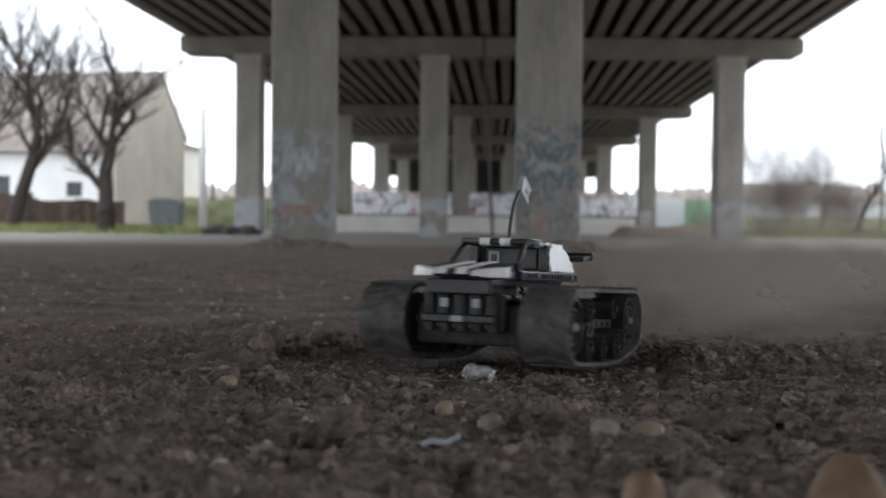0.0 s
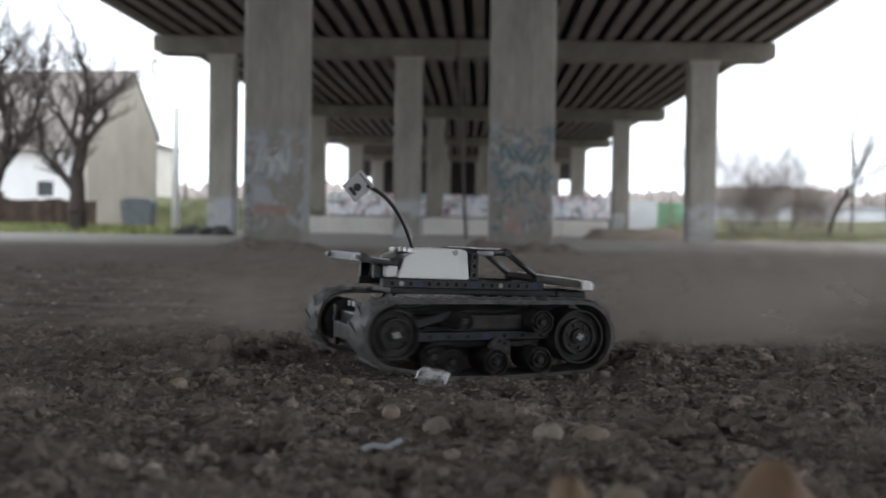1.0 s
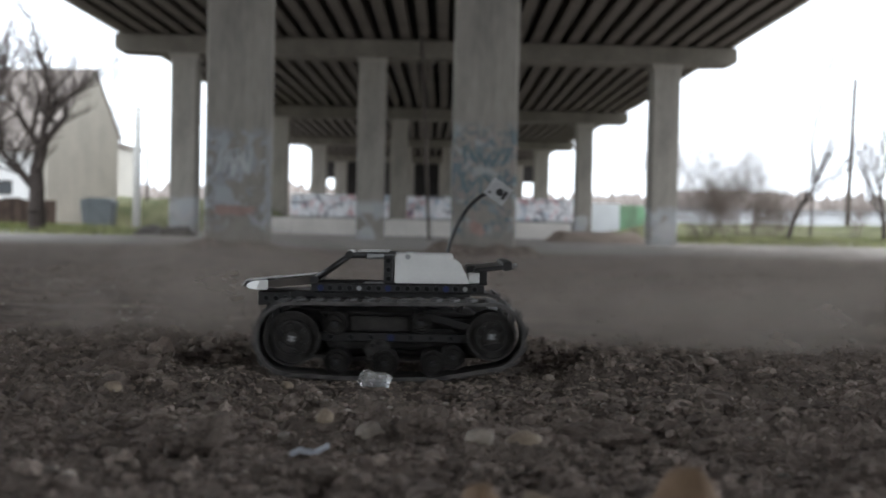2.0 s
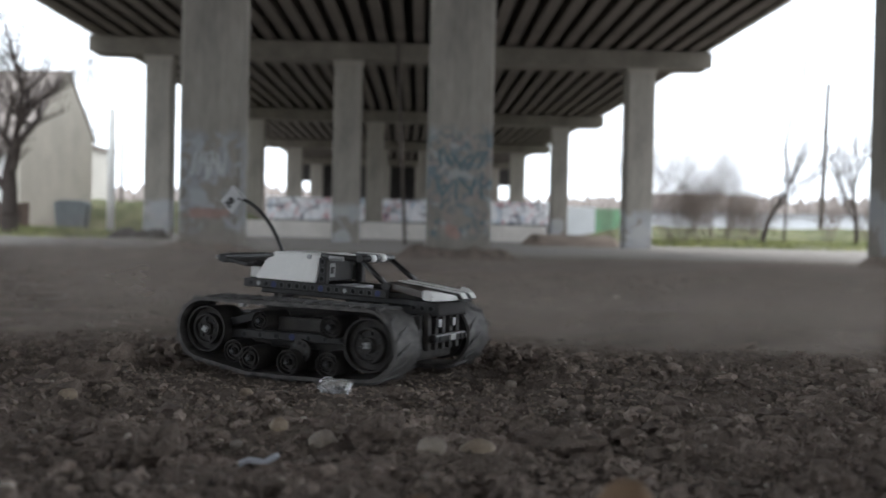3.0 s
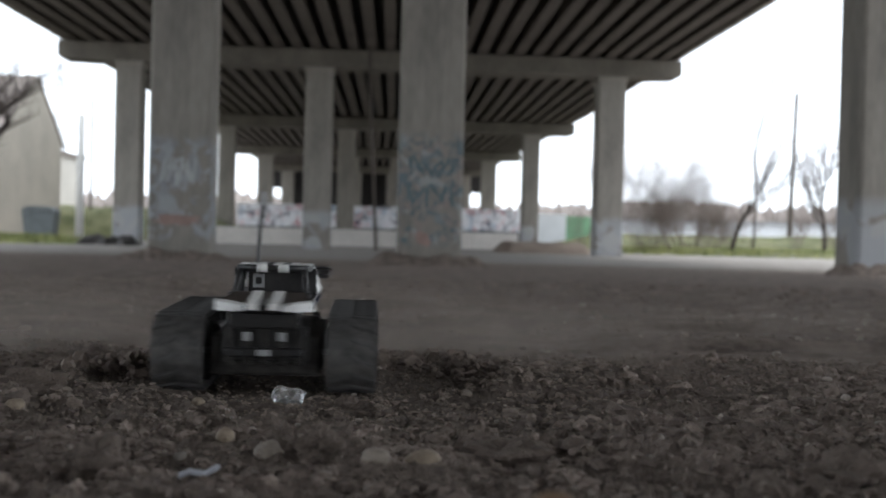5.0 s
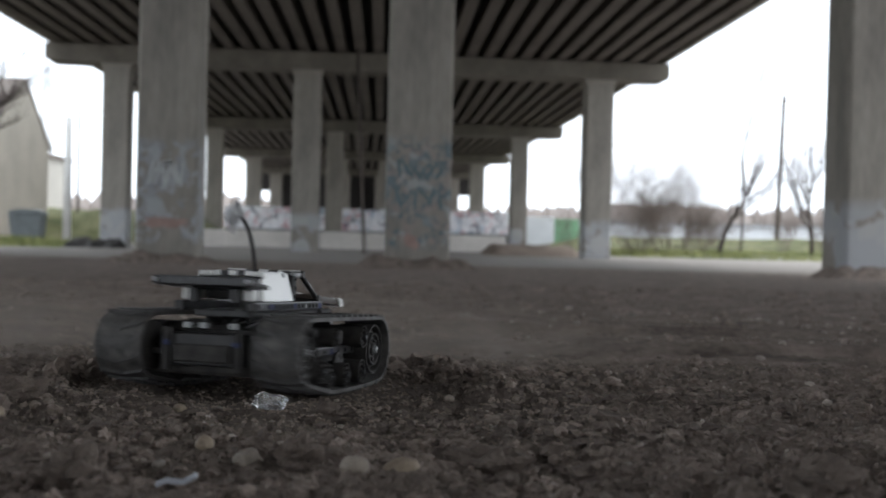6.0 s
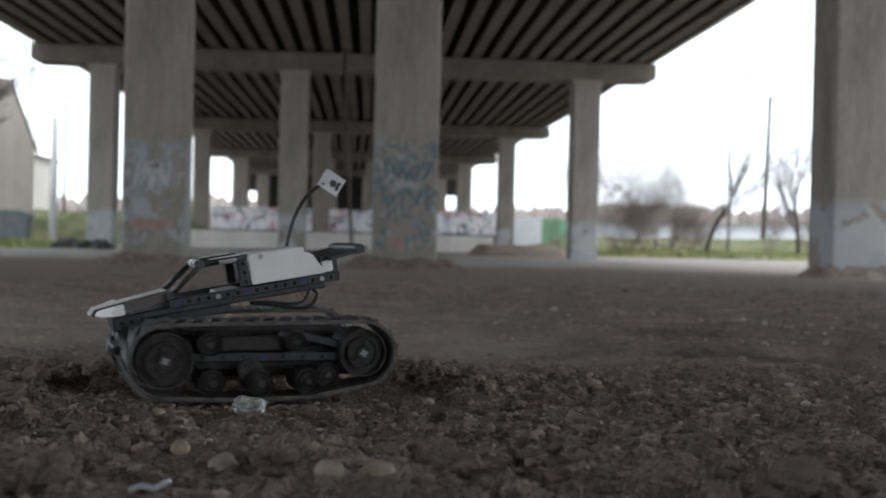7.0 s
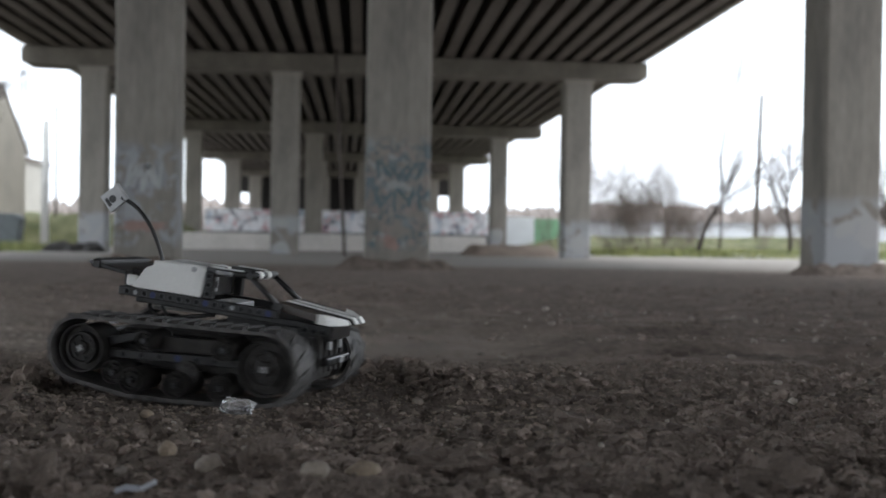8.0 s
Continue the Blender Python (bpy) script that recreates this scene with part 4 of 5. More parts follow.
def toy_wheel(toy, x, z, r, side, big):
    y0, y1 = side * (GAUGE - TRACK_W / 2 + 0.002), side * (GAUGE + TRACK_W / 2 - 0.001)
    w = new("wheel")
    w.parent = toy
    bm = bmesh.new()
    outer = y1 - (0.004 if big else 0.002) * side
    # rim: a ring with a recessed disc
    n = 28
    prof = [(r, y0), (r, outer), (r * 0.93, outer), (r * 0.90, outer - side * 0.006), (r * 0.68, outer - side * 0.006), (r * 0.66, outer), (r * 0.58, outer), (r * 0.55, outer - side * 0.0035), (r * 0.30, outer - side * 0.0035), (r * 0.26, outer), (0.0005, outer)]
    rings = [[bm.verts.new((rr * math.cos(i * math.tau / n), yy, rr * math.sin(i * math.tau / n))) for i in range(n)] for rr, yy in [(0.0005, y0)] + prof]
    for a, b in zip(rings, rings[1:]):
        for i in range(n):
            bm.faces.new((a[i], a[(i + 1) % n], b[(i + 1) % n], b[i]))
    bmesh.ops.recalc_face_normals(bm, faces=bm.faces)
    me = bpy.data.meshes.new("wheel")
    bm.to_mesh(me)
    bm.free()
    me.materials.append(BLACK_DUSTY)
    bpy.data.objects.remove(w)
    w = new("wheel", me)
    w.parent = toy
    w.matrix_basis = pose(x, 0, z)
    for k in range(6 if big else 0):
        a = k * math.tau / 6
        part("spoke", cyl(bmesh.new(), (r * 0.43 * math.cos(a), outer - side * 0.0036, r * 0.43 * math.sin(a)), (r * 0.43 * math.cos(a), outer - side * 0.0012, r * 0.43 * math.sin(a)), r * 0.09, sides=8), BLACK, w)
    bm = bmesh.new()
    t = 0.0019 if big else 0.0016
    l = outer + side * 0.0025
    lo, hi = sorted((outer - side * 0.001, l))
    box(bm, -t * 1.5, t * 1.5, lo, hi, -t * 0.5, t * 0.5)
    box(bm, -t * 0.5, t * 0.5, lo - 0.0001, hi + 0.0001, -t * 1.5, t * 1.5)
    part("axle_end", bm, LIGHTGREY if big else SOCKET_RIM, w, "cross-shaped axle end")
    return w


def build_toy():
    toy = tagged(empty("toy_tracked_car"), "black and white brick-built remote control tracked car, dusty", "toy car")
    spinning, lugs = [], []
    n = 120
    inner, outer = loop_points(n, 0.0002), loop_points(n, 0.0030)
    for side in (-1, 1):
        y0, y1 = side * GAUGE - TRACK_W / 2, side * GAUGE + TRACK_W / 2
        bm = bmesh.new()
        rings = []
        for pts, y in ((inner, y0), (outer, y0), (outer, y1), (inner, y1)):
            rings.append([bm.verts.new((x, y, z)) for x, z in pts])
        for k in range(4):
            a, b = rings[k], rings[(k + 1) % 4]
            for i in range(n):
                bm.faces.new((a[i], a[(i + 1) % n], b[(i + 1) % n], b[i]))
        bmesh.ops.recalc_face_normals(bm, faces=bm.faces)
        part("track_belt", bm, RUBBER, toy, "wide dusty black rubber track")
        for x, z, r in WHEELS:
            spinning.append((toy_wheel(toy, x, z, r - (0.0045 if r > 0.02 else 0.0003), side, r > 0.02), side, r))
        for x, z, r in IDLERS:
            spinning.append((toy_wheel(toy, x, z, r, side, False), side, r))
        # one lug, then its repeats
        bm = bmesh.new()
        for s in (-1, 1):
            box(bm, -0.0017, 0.0017, 0.0, TRACK_W / 2 - 0.001, 0.0, 0.0021, m=Matrix(((1, 0.32, 0, 0), (0, s, 0, 0), (0, 0, 1, 0), (0, 0, 0, 1))))
        bmesh.ops.recalc_face_normals(bm, faces=bm.faces)
        me = bpy.data.meshes.new("track_lug")
        bm.to_mesh(me)
        bm.free()
        me.materials.append(LUG)
        for i in range(36):
            ob = new("track_lug", me)
            ob.parent = toy
            lugs.append((ob, side, i))
        # frame between the wheels: two beams, a gear with holes, a slanted brace, all set back from the track's edge
        yp = side * (GAUGE + 0.004)
        lo, hi = sorted((yp - side * 0.008, yp))
        bm = bmesh.new()
        prism(bm, [(-0.050, 0.030), (0.048, 0.026), (0.056, 0.034), (0.052, 0.042), (-0.048, 0.044), (-0.056, 0.037)], *sorted((yp - side * 0.020, yp - side * 0.010)))
        part("side_plate", bm, BLACK_DUSTY, toy)
        part("frame_beam", boxes((-0.070, 0.066, lo, hi, 0.0330, 0.0404), bevel=0.001), BLACK, toy)
        sockets(toy, [(-0.064 + i * 0.008, yp + side * 0.0001, 0.0367, (1 if i == 8 else 0)) for i in range(0, 16, 2)], side)
        part("gearbox", boxes((-0.016, 0.034, lo - side * 0.002, hi - side * 0.002, 0.0408, 0.0535), bevel=0.0022), BLACK_DUSTY, toy, "dusty black gearbox housing")
        bm = bmesh.new()
        box(bm, -0.018, 0.018, lo, hi, -0.0035, 0.0035, bevel=0.001, m=Matrix.Translation((-0.046, 0, 0.050)) @ Matrix.Rotation(radians(-14), 4, "Y"))
        part("brace", bm, BLACK, toy)
        gear = part("gear", cyl(bmesh.new(), (0.010, yp + side * 0.0003, 0.026), (0.010, yp + side * 0.0035, 0.026), 0.0098, sides=24), BLACK_DUSTY, toy, "black gear with round holes")
        for k in range(8):
            a = k * math.tau / 8
            q = (0.010 + 0.0066 * math.cos(a), yp + side * 0.0036, 0.026 + 0.0066 * math.sin(a))
            part("gear_hole", cyl(bmesh.new(), q, (q[0], q[1] + side * 0.0003, q[2]), 0.0015, sides=8), SOCKET_RIM if k % 3 == 0 else HOLE, gear)
        # gear cover and motor
        part("motor", boxes((-0.030, 0.018, min(side * 0.045, side * 0.062), max(side * 0.045, side * 0.062), 0.026, 0.052), bevel=0.003), BLACK, toy, "black motor box")
    # chassis
    part("chassis", boxes((-0.084, 0.092, -0.044, 0.044, 0.018, 0.050), (-0.070, 0.060, -0.034, 0.034, 0.050, 0.0545), bevel=0.003), BLACK_DUSTY, toy)
    part("axle", cyl(bmesh.new(), (-0.079, -0.05, 0.0355), (-0.079, 0.05, 0.0355), 0.0024), LIGHTGREY, toy)
    part("axle", cyl(bmesh.new(), (0.078, -0.05, 0.0365), (0.078, 0.05, 0.0365), 0.0024), LIGHTGREY, toy)
    # front and rear ends
    part("front_block", boxes((0.0925, 0.100, -0.034, 0.034, 0.030, 0.058), bevel=0.0015), BLACK, toy)
    for y in (-0.027, -0.0135, 0.0, 0.0135, 0.027):
        part("front_rib", boxes((0.1003, 0.1055, y - 0.0032, y + 0.0032, 0.028, 0.060), bevel=0.0008), BLACK_DUSTY, toy)
    part("bumper", boxes((0.1058, 0.1122, -0.030, 0.030, 0.035, 0.042), bevel=0.0015), BLACK, toy)
    for y in (-0.028, -0.020, 0.020, 0.028):
        part("bumper_pin", cyl(bmesh.new(), (0.1123, y, 0.0385), (0.1132, y, 0.0385), 0.0020), SOCKET_RIM, toy)
    for y in (-0.0135, 0.0135):
        part("lamp", boxes((0.1058, 0.1088, y - 0.0032, y + 0.0032, 0.047, 0.054), bevel=0.0008), LIGHTGREY, toy, "small pale front lamp")
    part("lamp", boxes((0.1123, 0.1146, -0.005, 0.005, 0.036, 0.041), bevel=0.0008), LIGHTGREY, toy)
    part("rear_block", boxes((-0.092, -0.0845, -0.036, 0.036, 0.026, 0.052), bevel=0.0015), BLACK, toy)
    part("battery_box", boxes((-0.0985, -0.0923, -0.025, 0.025, 0.029, 0.043), bevel=0.0015), BLACK_DUSTY, toy)
    for y in (-0.031, 0.031):
        part("rear_rib", boxes((-0.0965, -0.0923, y - 0.0036, y + 0.0036, 0.022, 0.056), bevel=0.0008), BLACK_DUSTY, toy)
    for y, c in ((-0.03, BLUE), (0.03, BLUE)):
        part("pin", cyl(bmesh.new(), (-0.0966, y, 0.044), (-0.0976, y, 0.044), 0.0024), c, toy)
    for y in (-0.022, 0.004, 0.018):
        part("connector", boxes((-0.088, -0.082, y - 0.003, y + 0.003, 0.0555, 0.0600), bevel=0.0006), LIGHTGREY, toy)

    # upper body: pivots at the nose
    px, pz = 0.085, 0.070
    body = part("upper_body", boxes((-0.150, 0.010, -0.024, 0.024, -0.002, 0.004), (-0.070, 0.0, -0.012, 0.012, -0.010, -0.0022), bevel=0.001), BLACK, toy)
    body.matrix_basis = pose(px, 0, pz)

    def at(x, y, z):
        return (x - px, y, z - pz)

    for side in (-1, 1):
        b = beam(0.144, 18, "beam", body, *at(-0.072, side * 0.032, 0.077))
        ys = side * (0.032 + 0.0038)
        sockets(body, [(-0.068 + i * 0.008 - px, ys, 0.077 - pz, 1 if i in (3, 9, 16) else (2 if i in (1, 12) else 0)) for i in range(17)], side)
        # window post with sockets
        post = part("post", boxes((-0.0038, 0.0038, -0.0035, 0.0035, 0.0, 0.0225), bevel=0.0008), BLACK, body)
        post.matrix_basis = pose(*at(0.004, side * 0.031, 0.081))
        sockets(body, [(0.004 - px, side * 0.0348, 0.085 + i * 0.0075 - pz, 0) for i in range(3)], side)
        # white side panel, leaning in, with a cut rear corner
        bm = bmesh.new()
        pts = [(-0.064, 0.0815), (-0.001, 0.0815), (-0.001, 0.1045), (-0.012, 0.1065), (-0.046, 0.1030), (-0.056, 0.0985)]
        a = [bm.verts.new((x - px, side * (0.0365 - (z - 0.0815) * 0.28), z - pz)) for x, z in pts]
        c = [bm.verts.new((x - px, side * (0.0335 - (z - 0.0815) * 0.28), z - pz)) for x, z in pts]
        k = len(pts)
        for i in range(k):
            bm.faces.new((a[i], a[(i + 1) % k], c[(i + 1) % k], c[i]))
        bm.faces.new(a)
        bm.faces.new(list(reversed(c)))
        bmesh.ops.recalc_face_normals(bm, faces=bm.faces)
        bmesh.ops.bevel(bm, geom=bm.edges[:], offset=0.0008, segments=2, affect="EDGES")
        part("side_panel", bm, WHITE, body, "glossy white side panel")
        # shoulder that joins panel and roof
        part("shoulder", boxes((-0.050 - px, -0.002 - px, min(side * 0.018, side * 0.0295), max(side * 0.018, side * 0.0295), 0.1015 - pz, 0.1055 - pz), bevel=0.0012), WHITE, body)
        part("pin", cyl(bmesh.new(), at(-0.012, side * 0.0296, 0.103), at(-0.012, side * 0.0316, 0.1034), 0.0022), LIGHTGREY, body)
        # roof rail, windscreen pillar
        part("roof_rail", cyl(bmesh.new(), at(-0.002, side * 0.0262, 0.1045), at(0.037, side * 0.0262, 0.1040), 0.0026, sides=10), BLACK, body)
        part("roof_trim", boxes((0.004 - px, 0.030 - px, side * 0.0262 - 0.0028, side * 0.0262 + 0.0028, 0.1070 - pz, 0.1078 - pz), bevel=0.0005), WHITE, body)
        part("rail_mark", cyl(bmesh.new(), at(0.008, side * 0.0300, 0.1035), at(0.022, side * 0.0300, 0.1035), 0.0021, sides=10), LIGHTGREY, body)
        part("windscreen_pillar", cyl(bmesh.new(), at(0.037, side * 0.0262, 0.1040), at(0.066, side * 0.0295, 0.0830), 0.0024, sides=10), BLACK, body)
        part("pillar_joint", cyl(bmesh.new(), at(0.0655, side * 0.026, 0.083), at(0.0655, side * 0.0335, 0.083), 0.0036), BLACK, body)
        # wing strut
        part("wing_strut", boxes((-0.079 - px, -0.0715 - px, side * 0.018 - 0.0035, side * 0.018 + 0.0035, 0.080 - pz, 0.0915 - pz), bevel=0.0008), BLACK, body)
        part("tail_panel", boxes((-0.072 - px, -0.062 - px, side * 0.027 - 0.005, side * 0.027 + 0.005, 0.0815 - pz, 0.091 - pz), bevel=0.0015), WHITE, body)
        # headlight: a white wedge that narrows towards the middle of the hood's lip
        bm = bmesh.new()
        quads = []
        for y, x0, x1, z0, z1 in ((0.0385, 0.103, 0.1125, 0.0750, 0.0825), (0.027, 0.106, 0.1205, 0.0752, 0.0815), (0.0145, 0.110, 0.1255, 0.0760, 0.0795)):
            quads.append([bm.verts.new((x - px, side * y, z - pz)) for x, z in ((x0, z0), (x1, z0), (x1 - 0.0025, z1), (x0, z1 + 0.0012))])
        for p, q in zip(quads, quads[1:]):
            for i in range(4):
                bm.faces.new((p[i], p[(i + 1) % 4], q[(i + 1) % 4], q[i]))
        bm.faces.new(quads[0])
        bm.faces.new(list(reversed(quads[-1])))
        bmesh.ops.recalc_face_normals(bm, faces=bm.faces)
        bmesh.ops.bevel(bm, geom=bm.edges[:], offset=0.0006, segments=2, affect="EDGES")
        part("headlight", bm, WHITE, body, "white wedge headlight")
    # roof: black and white bands across
    for i, (y0, y1, m) in enumerate(((-0.018, -0.011, WHITE), (-0.011, -0.004, BLACK), (-0.004, 0.004, WHITE), (0.004, 0.011, BLACK), (0.011, 0.018, WHITE))):
        part("roof_band", boxes((-0.046 - px, 0.0 - px, y0 + 0.0001, y1 - 0.0001, 0.1020 - pz, 0.1060 - pz), bevel=0.0006), m, body)
    bar = part("roof_bar", cyl(bmesh.new(), at(0.037, -0.029, 0.1045), at(0.037, 0.029, 0.1045), 0.0031, sides=14), BLACK, body)
    for y in (-0.009, 0.009):
        part("bar_band", cyl(bmesh.new(), at(0.037, y - 0.0045, 0.1045), at(0.037, y + 0.0045, 0.1045), 0.0035, sides=14), WHITE, body)
    part("engine_box", boxes((-0.045 - px, 0.001 - px, -0.024, 0.024, 0.082 - pz, 0.1012 - pz), bevel=0.0015), BLACK, body)
    part("tile", boxes((0.0013 - px, 0.0022 - px, -0.020, -0.010, 0.086 - pz, 0.098 - pz)), LIGHTGREY, body)
    part("tile_mark", boxes((0.0023 - px, 0.0027 - px, -0.0175, -0.0125, 0.089 - pz, 0.095 - pz)), BLACK, body)
    part("seat", boxes((0.006 - px, 0.026 - px, -0.018, 0.018, 0.0745 - pz, 0.080 - pz), bevel=0.001), LIGHTGREY, body)
    # hood with two pale stripes
    bm = prism(bmesh.new(), [(0.060 - px, 0.0830 - pz), (0.064 - px, 0.0868 - pz), (0.121 - px, 0.0812 - pz), (0.125 - px, 0.0782 - pz), (0.110 - px, 0.0768 - pz), (0.070 - px, 0.0795 - pz)], -0.028, 0.028)
    for v in bm.verts:
        # wider towards the lip, the outer corners swept back
        u = max(0.0, v.co.x + px - 0.064) / 0.06
        v.co.y *= 1 + 0.34 * u
        v.co.x -= 0.012 * u
    part("hood", bm, HOOD, body, "dark brown-black hood")
    part("hood_tongue", prism(bmesh.new(), [(0.100 - px, 0.0800 - pz), (0.100 - px, 0.0837 - pz), (0.1245 - px, 0.0808 - pz), (0.1275 - px, 0.0765 - pz), (0.122 - px, 0.0745 - pz)], -0.0142, 0.0142), BLACK, body)
    for y in (-0.0085, 0.0085):
        part("hood_stripe", prism(bmesh.new(), [(0.066 - px, 0.0872 - pz), (0.1245 - px, 0.0813 - pz), (0.1282 - px, 0.0768 - pz), (0.1290 - px, 0.0772 - pz), (0.1253 - px, 0.0818 - pz), (0.066 - px, 0.0877 - pz)], y - 0.0044, y + 0.0044), WHITE, body, "white stripe")
    part("nose", boxes((0.086 - px, 0.113 - px, -0.027, 0.027, 0.0615 - pz, 0.0735 - pz), bevel=0.0012), BLACK, body)
    for side in (-1, 1):
        sockets(body, [(0.090 + i * 0.008 - px, side * 0.0272, 0.0675 - pz, 0) for i in range(3)], side)
    # rear wing, tail raised, two beams with sockets along its edges
    tilt = Matrix.Translation(at(-0.064, 0, 0.0925)) @ Matrix.Rotation(radians(7), 4, "Y")
    pieces = [("wing", (-0.030, -0.003, -0.043, 0.043, -0.0018, 0.0018), BLACK), ("wing_beam", (-0.0345, -0.027, -0.044, 0.044, -0.0030, 0.0040), BLACK), ("wing_beam", (-0.0050, 0.0025, -0.030, 0.030, -0.0030, 0.0035), BLACK)]
    pieces += [("wing_rib", (-0.0349, -0.0346, -0.0386 + i * 0.008, -0.0334 + i * 0.008, -0.0018, 0.0028), SOCKET_RIM) for i in range(10)]
    pieces += [("wing_slot", (-0.0338, -0.0278, -0.0386 + i * 0.008, -0.0334 + i * 0.008, 0.0041, 0.0046), SOCKET_RIM) for i in range(10)]
    for name, spec, m in pieces:
        bm = boxes(spec, bevel=0.0008 if m is BLACK else 0.0)
        bmesh.ops.transform(bm, matrix=tilt, verts=bm.verts[:])
        part(name, bm, m, body)
    for y in (-0.0405, 0.0405):
        bm = cyl(bmesh.new(), (-0.035, y, 0.0005), (-0.0385, y, 0.0005), 0.0018)
        bmesh.ops.transform(bm, matrix=tilt, verts=bm.verts[:])
        part("pin", bm, LIGHTGREY, body)
    # cables under the raised body
    for y, sag in ((0.012, 0.018), (-0.014, 0.013)):
        cu = bpy.data.curves.new("cable", "CURVE")
        cu.dimensions, cu.bevel_depth, cu.bevel_resolution = "3D", 0.0016, 2
        sp = cu.splines.new("BEZIER")
        sp.bezier_points.add(2)
        for bp, co in zip(sp.bezier_points, (at(-0.050, y, 0.073), at(-0.058, y + 0.004, 0.070 - sag * 0.5), at(-0.005, y * 0.6, 0.063))):
            bp.co, bp.handle_left_type, bp.handle_right_type = co, "AUTO", "AUTO"
        cu.materials.append(BLACK)
        ob = new("cable", cu)
        ob.parent = body
    # aerial: a bent rod with a square tile, both swaying from the rod's foot
    foot = at(-0.046, -0.0205, 0.104)
    bm = bmesh.new()
    pts = [Vector((-0.040 * (1 - math.cos(u * 1.35)) / (1 - math.cos(1.35)) * 0.55 - 0.018 * u, 0, 0.054 * math.sin(u * 1.35) / math.sin(1.35))) for u in [i / 10 for i in range(11)]]
    for p, q in zip(pts, pts[1:]):
        cyl(bm, p, q, 0.0017, sides=10, caps=False)
    aerial = part("aerial", bm, BLACK, body, "bent black aerial rod")
    tip = pts[-1]
    tilt = Matrix.Translation(tip + Vector((-0.004, 0, 0.002))) @ Matrix.Rotation(radians(-38), 4, "Y")
    bm = bmesh.new()
    box(bm, -0.0135, 0.0035, -0.0010, 0.0010, -0.0085, 0.0085, bevel=0.0004)
    box(bm, 0.0035, 0.0065, -0.0025, 0.0025, -0.0085, 0.0085, bevel=0.0006)
    box(bm, -0.0135, 0.0035, 0.0011, 0.0022, -0.0085, -0.0062)
    box(bm, -0.0135, 0.0035, 0.0011, 0.0022, 0.0062, 0.0085)
    bmesh.ops.transform(bm, matrix=tilt, verts=bm.verts[:])
    flag = part("aerial_tile", bm, SILVER, body, "square silver tile on the aerial")
    bm = bmesh.new()
    for s in (-1, 1):
        lo, hi = sorted((s * 0.0011, s * 0.0014))
        for x, z, a in ((-0.005, 0.0, 0.0034), ):
            cyl(bm, (x, lo, z), (x, hi, z), a, sides=14)
        box(bm, -0.0115, -0.0085, lo, hi, -0.004, 0.004)
    bmesh.ops.transform(bm, matrix=tilt, verts=bm.verts[:])
    mark = part("tile_print", bm, BLACK, body, "dark printed mark")
    for ob in (aerial, flag, mark):
        ob.matrix_basis = pose(*foot)
    return toy, body, spinning, lugs, (aerial, flag, mark), foot


TOY, BODY, SPINNING, LUGS, AERIAL, FOOT = build_toy()


# ---- dust: soft drifting puffs ----
def dust_mat(name, strength):
    """Thin dust: clear at a puff's rim, denser and uneven towards its heart."""
    m = bpy.data.materials.new(name)
    m.use_nodes = True
    n, l = m.node_tree.nodes, m.node_tree.links
    b = n["Principled BSDF"]
    b.inputs["Base Color"].default_value = (0.40, 0.35, 0.305, 1)
    b.inputs["Roughness"].default_value = 1.0
    b.inputs["Specular IOR Level"].default_value = 0.0
    tc = n.new("ShaderNodeTexCoord")
    sep = n.new("ShaderNodeSeparateXYZ")
    l.new(tc.outputs["Object"], sep.inputs[0])
    com = n.new("ShaderNodeCombineXYZ")
    l.new(sep.outputs[0], com.inputs[0])
    l.new(sep.outputs[2], com.inputs[2])
    ln = n.new("ShaderNodeVectorMath")
    ln.operation = "LENGTH"
    l.new(com.outputs[0], ln.inputs[0])
    r = n.new("ShaderNodeMapRange")
    r.interpolation_type = "SMOOTHERSTEP"
    r.inputs["From Min"].default_value, r.inputs["From Max"].default_value = 0.95, 0.05
    l.new(ln.outputs["Value"], r.inputs["Value"])
    nz = n.new("ShaderNodeTexNoise")
    nz.inputs["Scale"].default_value, nz.inputs["Detail"].default_value = 2.2, 4
    l.new(tc.outputs["Object"], nz.inputs["Vector"])
    nr = n.new("ShaderNodeMapRange")
    nr.inputs["From Min"].default_value, nr.inputs["From Max"].default_value = 0.25, 0.75
    l.new(nz.outputs[0], nr.inputs["Value"])
    mul = n.new("ShaderNodeMath")
    mul.operation = "MULTIPLY"
    l.new(r.outputs[0], mul.inputs[0])
    l.new(nr.outputs[0], mul.inputs[1])
    mul2 = n.new("ShaderNodeMath")
    mul2.operation = "MULTIPLY"
    l.new(mul.outputs[0], mul2.inputs[0])
    mul2.inputs[1].default_value = strength
    l.new(mul2.outputs[0], b.inputs["Alpha"])
    return m


DUST = dust_mat("thick_dust", 0.75)
DUST_THIN = dust_mat("thin_dust", 0.62)


def puff(rx, ry, rz, material, seed):
    bm = lump(seed, 1.0, 0.06, 3)
    for f in bm.faces:
        f.smooth = True
    ob = part("dust_puff", bm, material)
    ob.scale = (rx, ry, rz)
    ob.visible_shadow = False
    return tagged(ob, "thin brown drifting puff of dust above the soil", "dust", "dust raised by the toy car", kind="stuff")


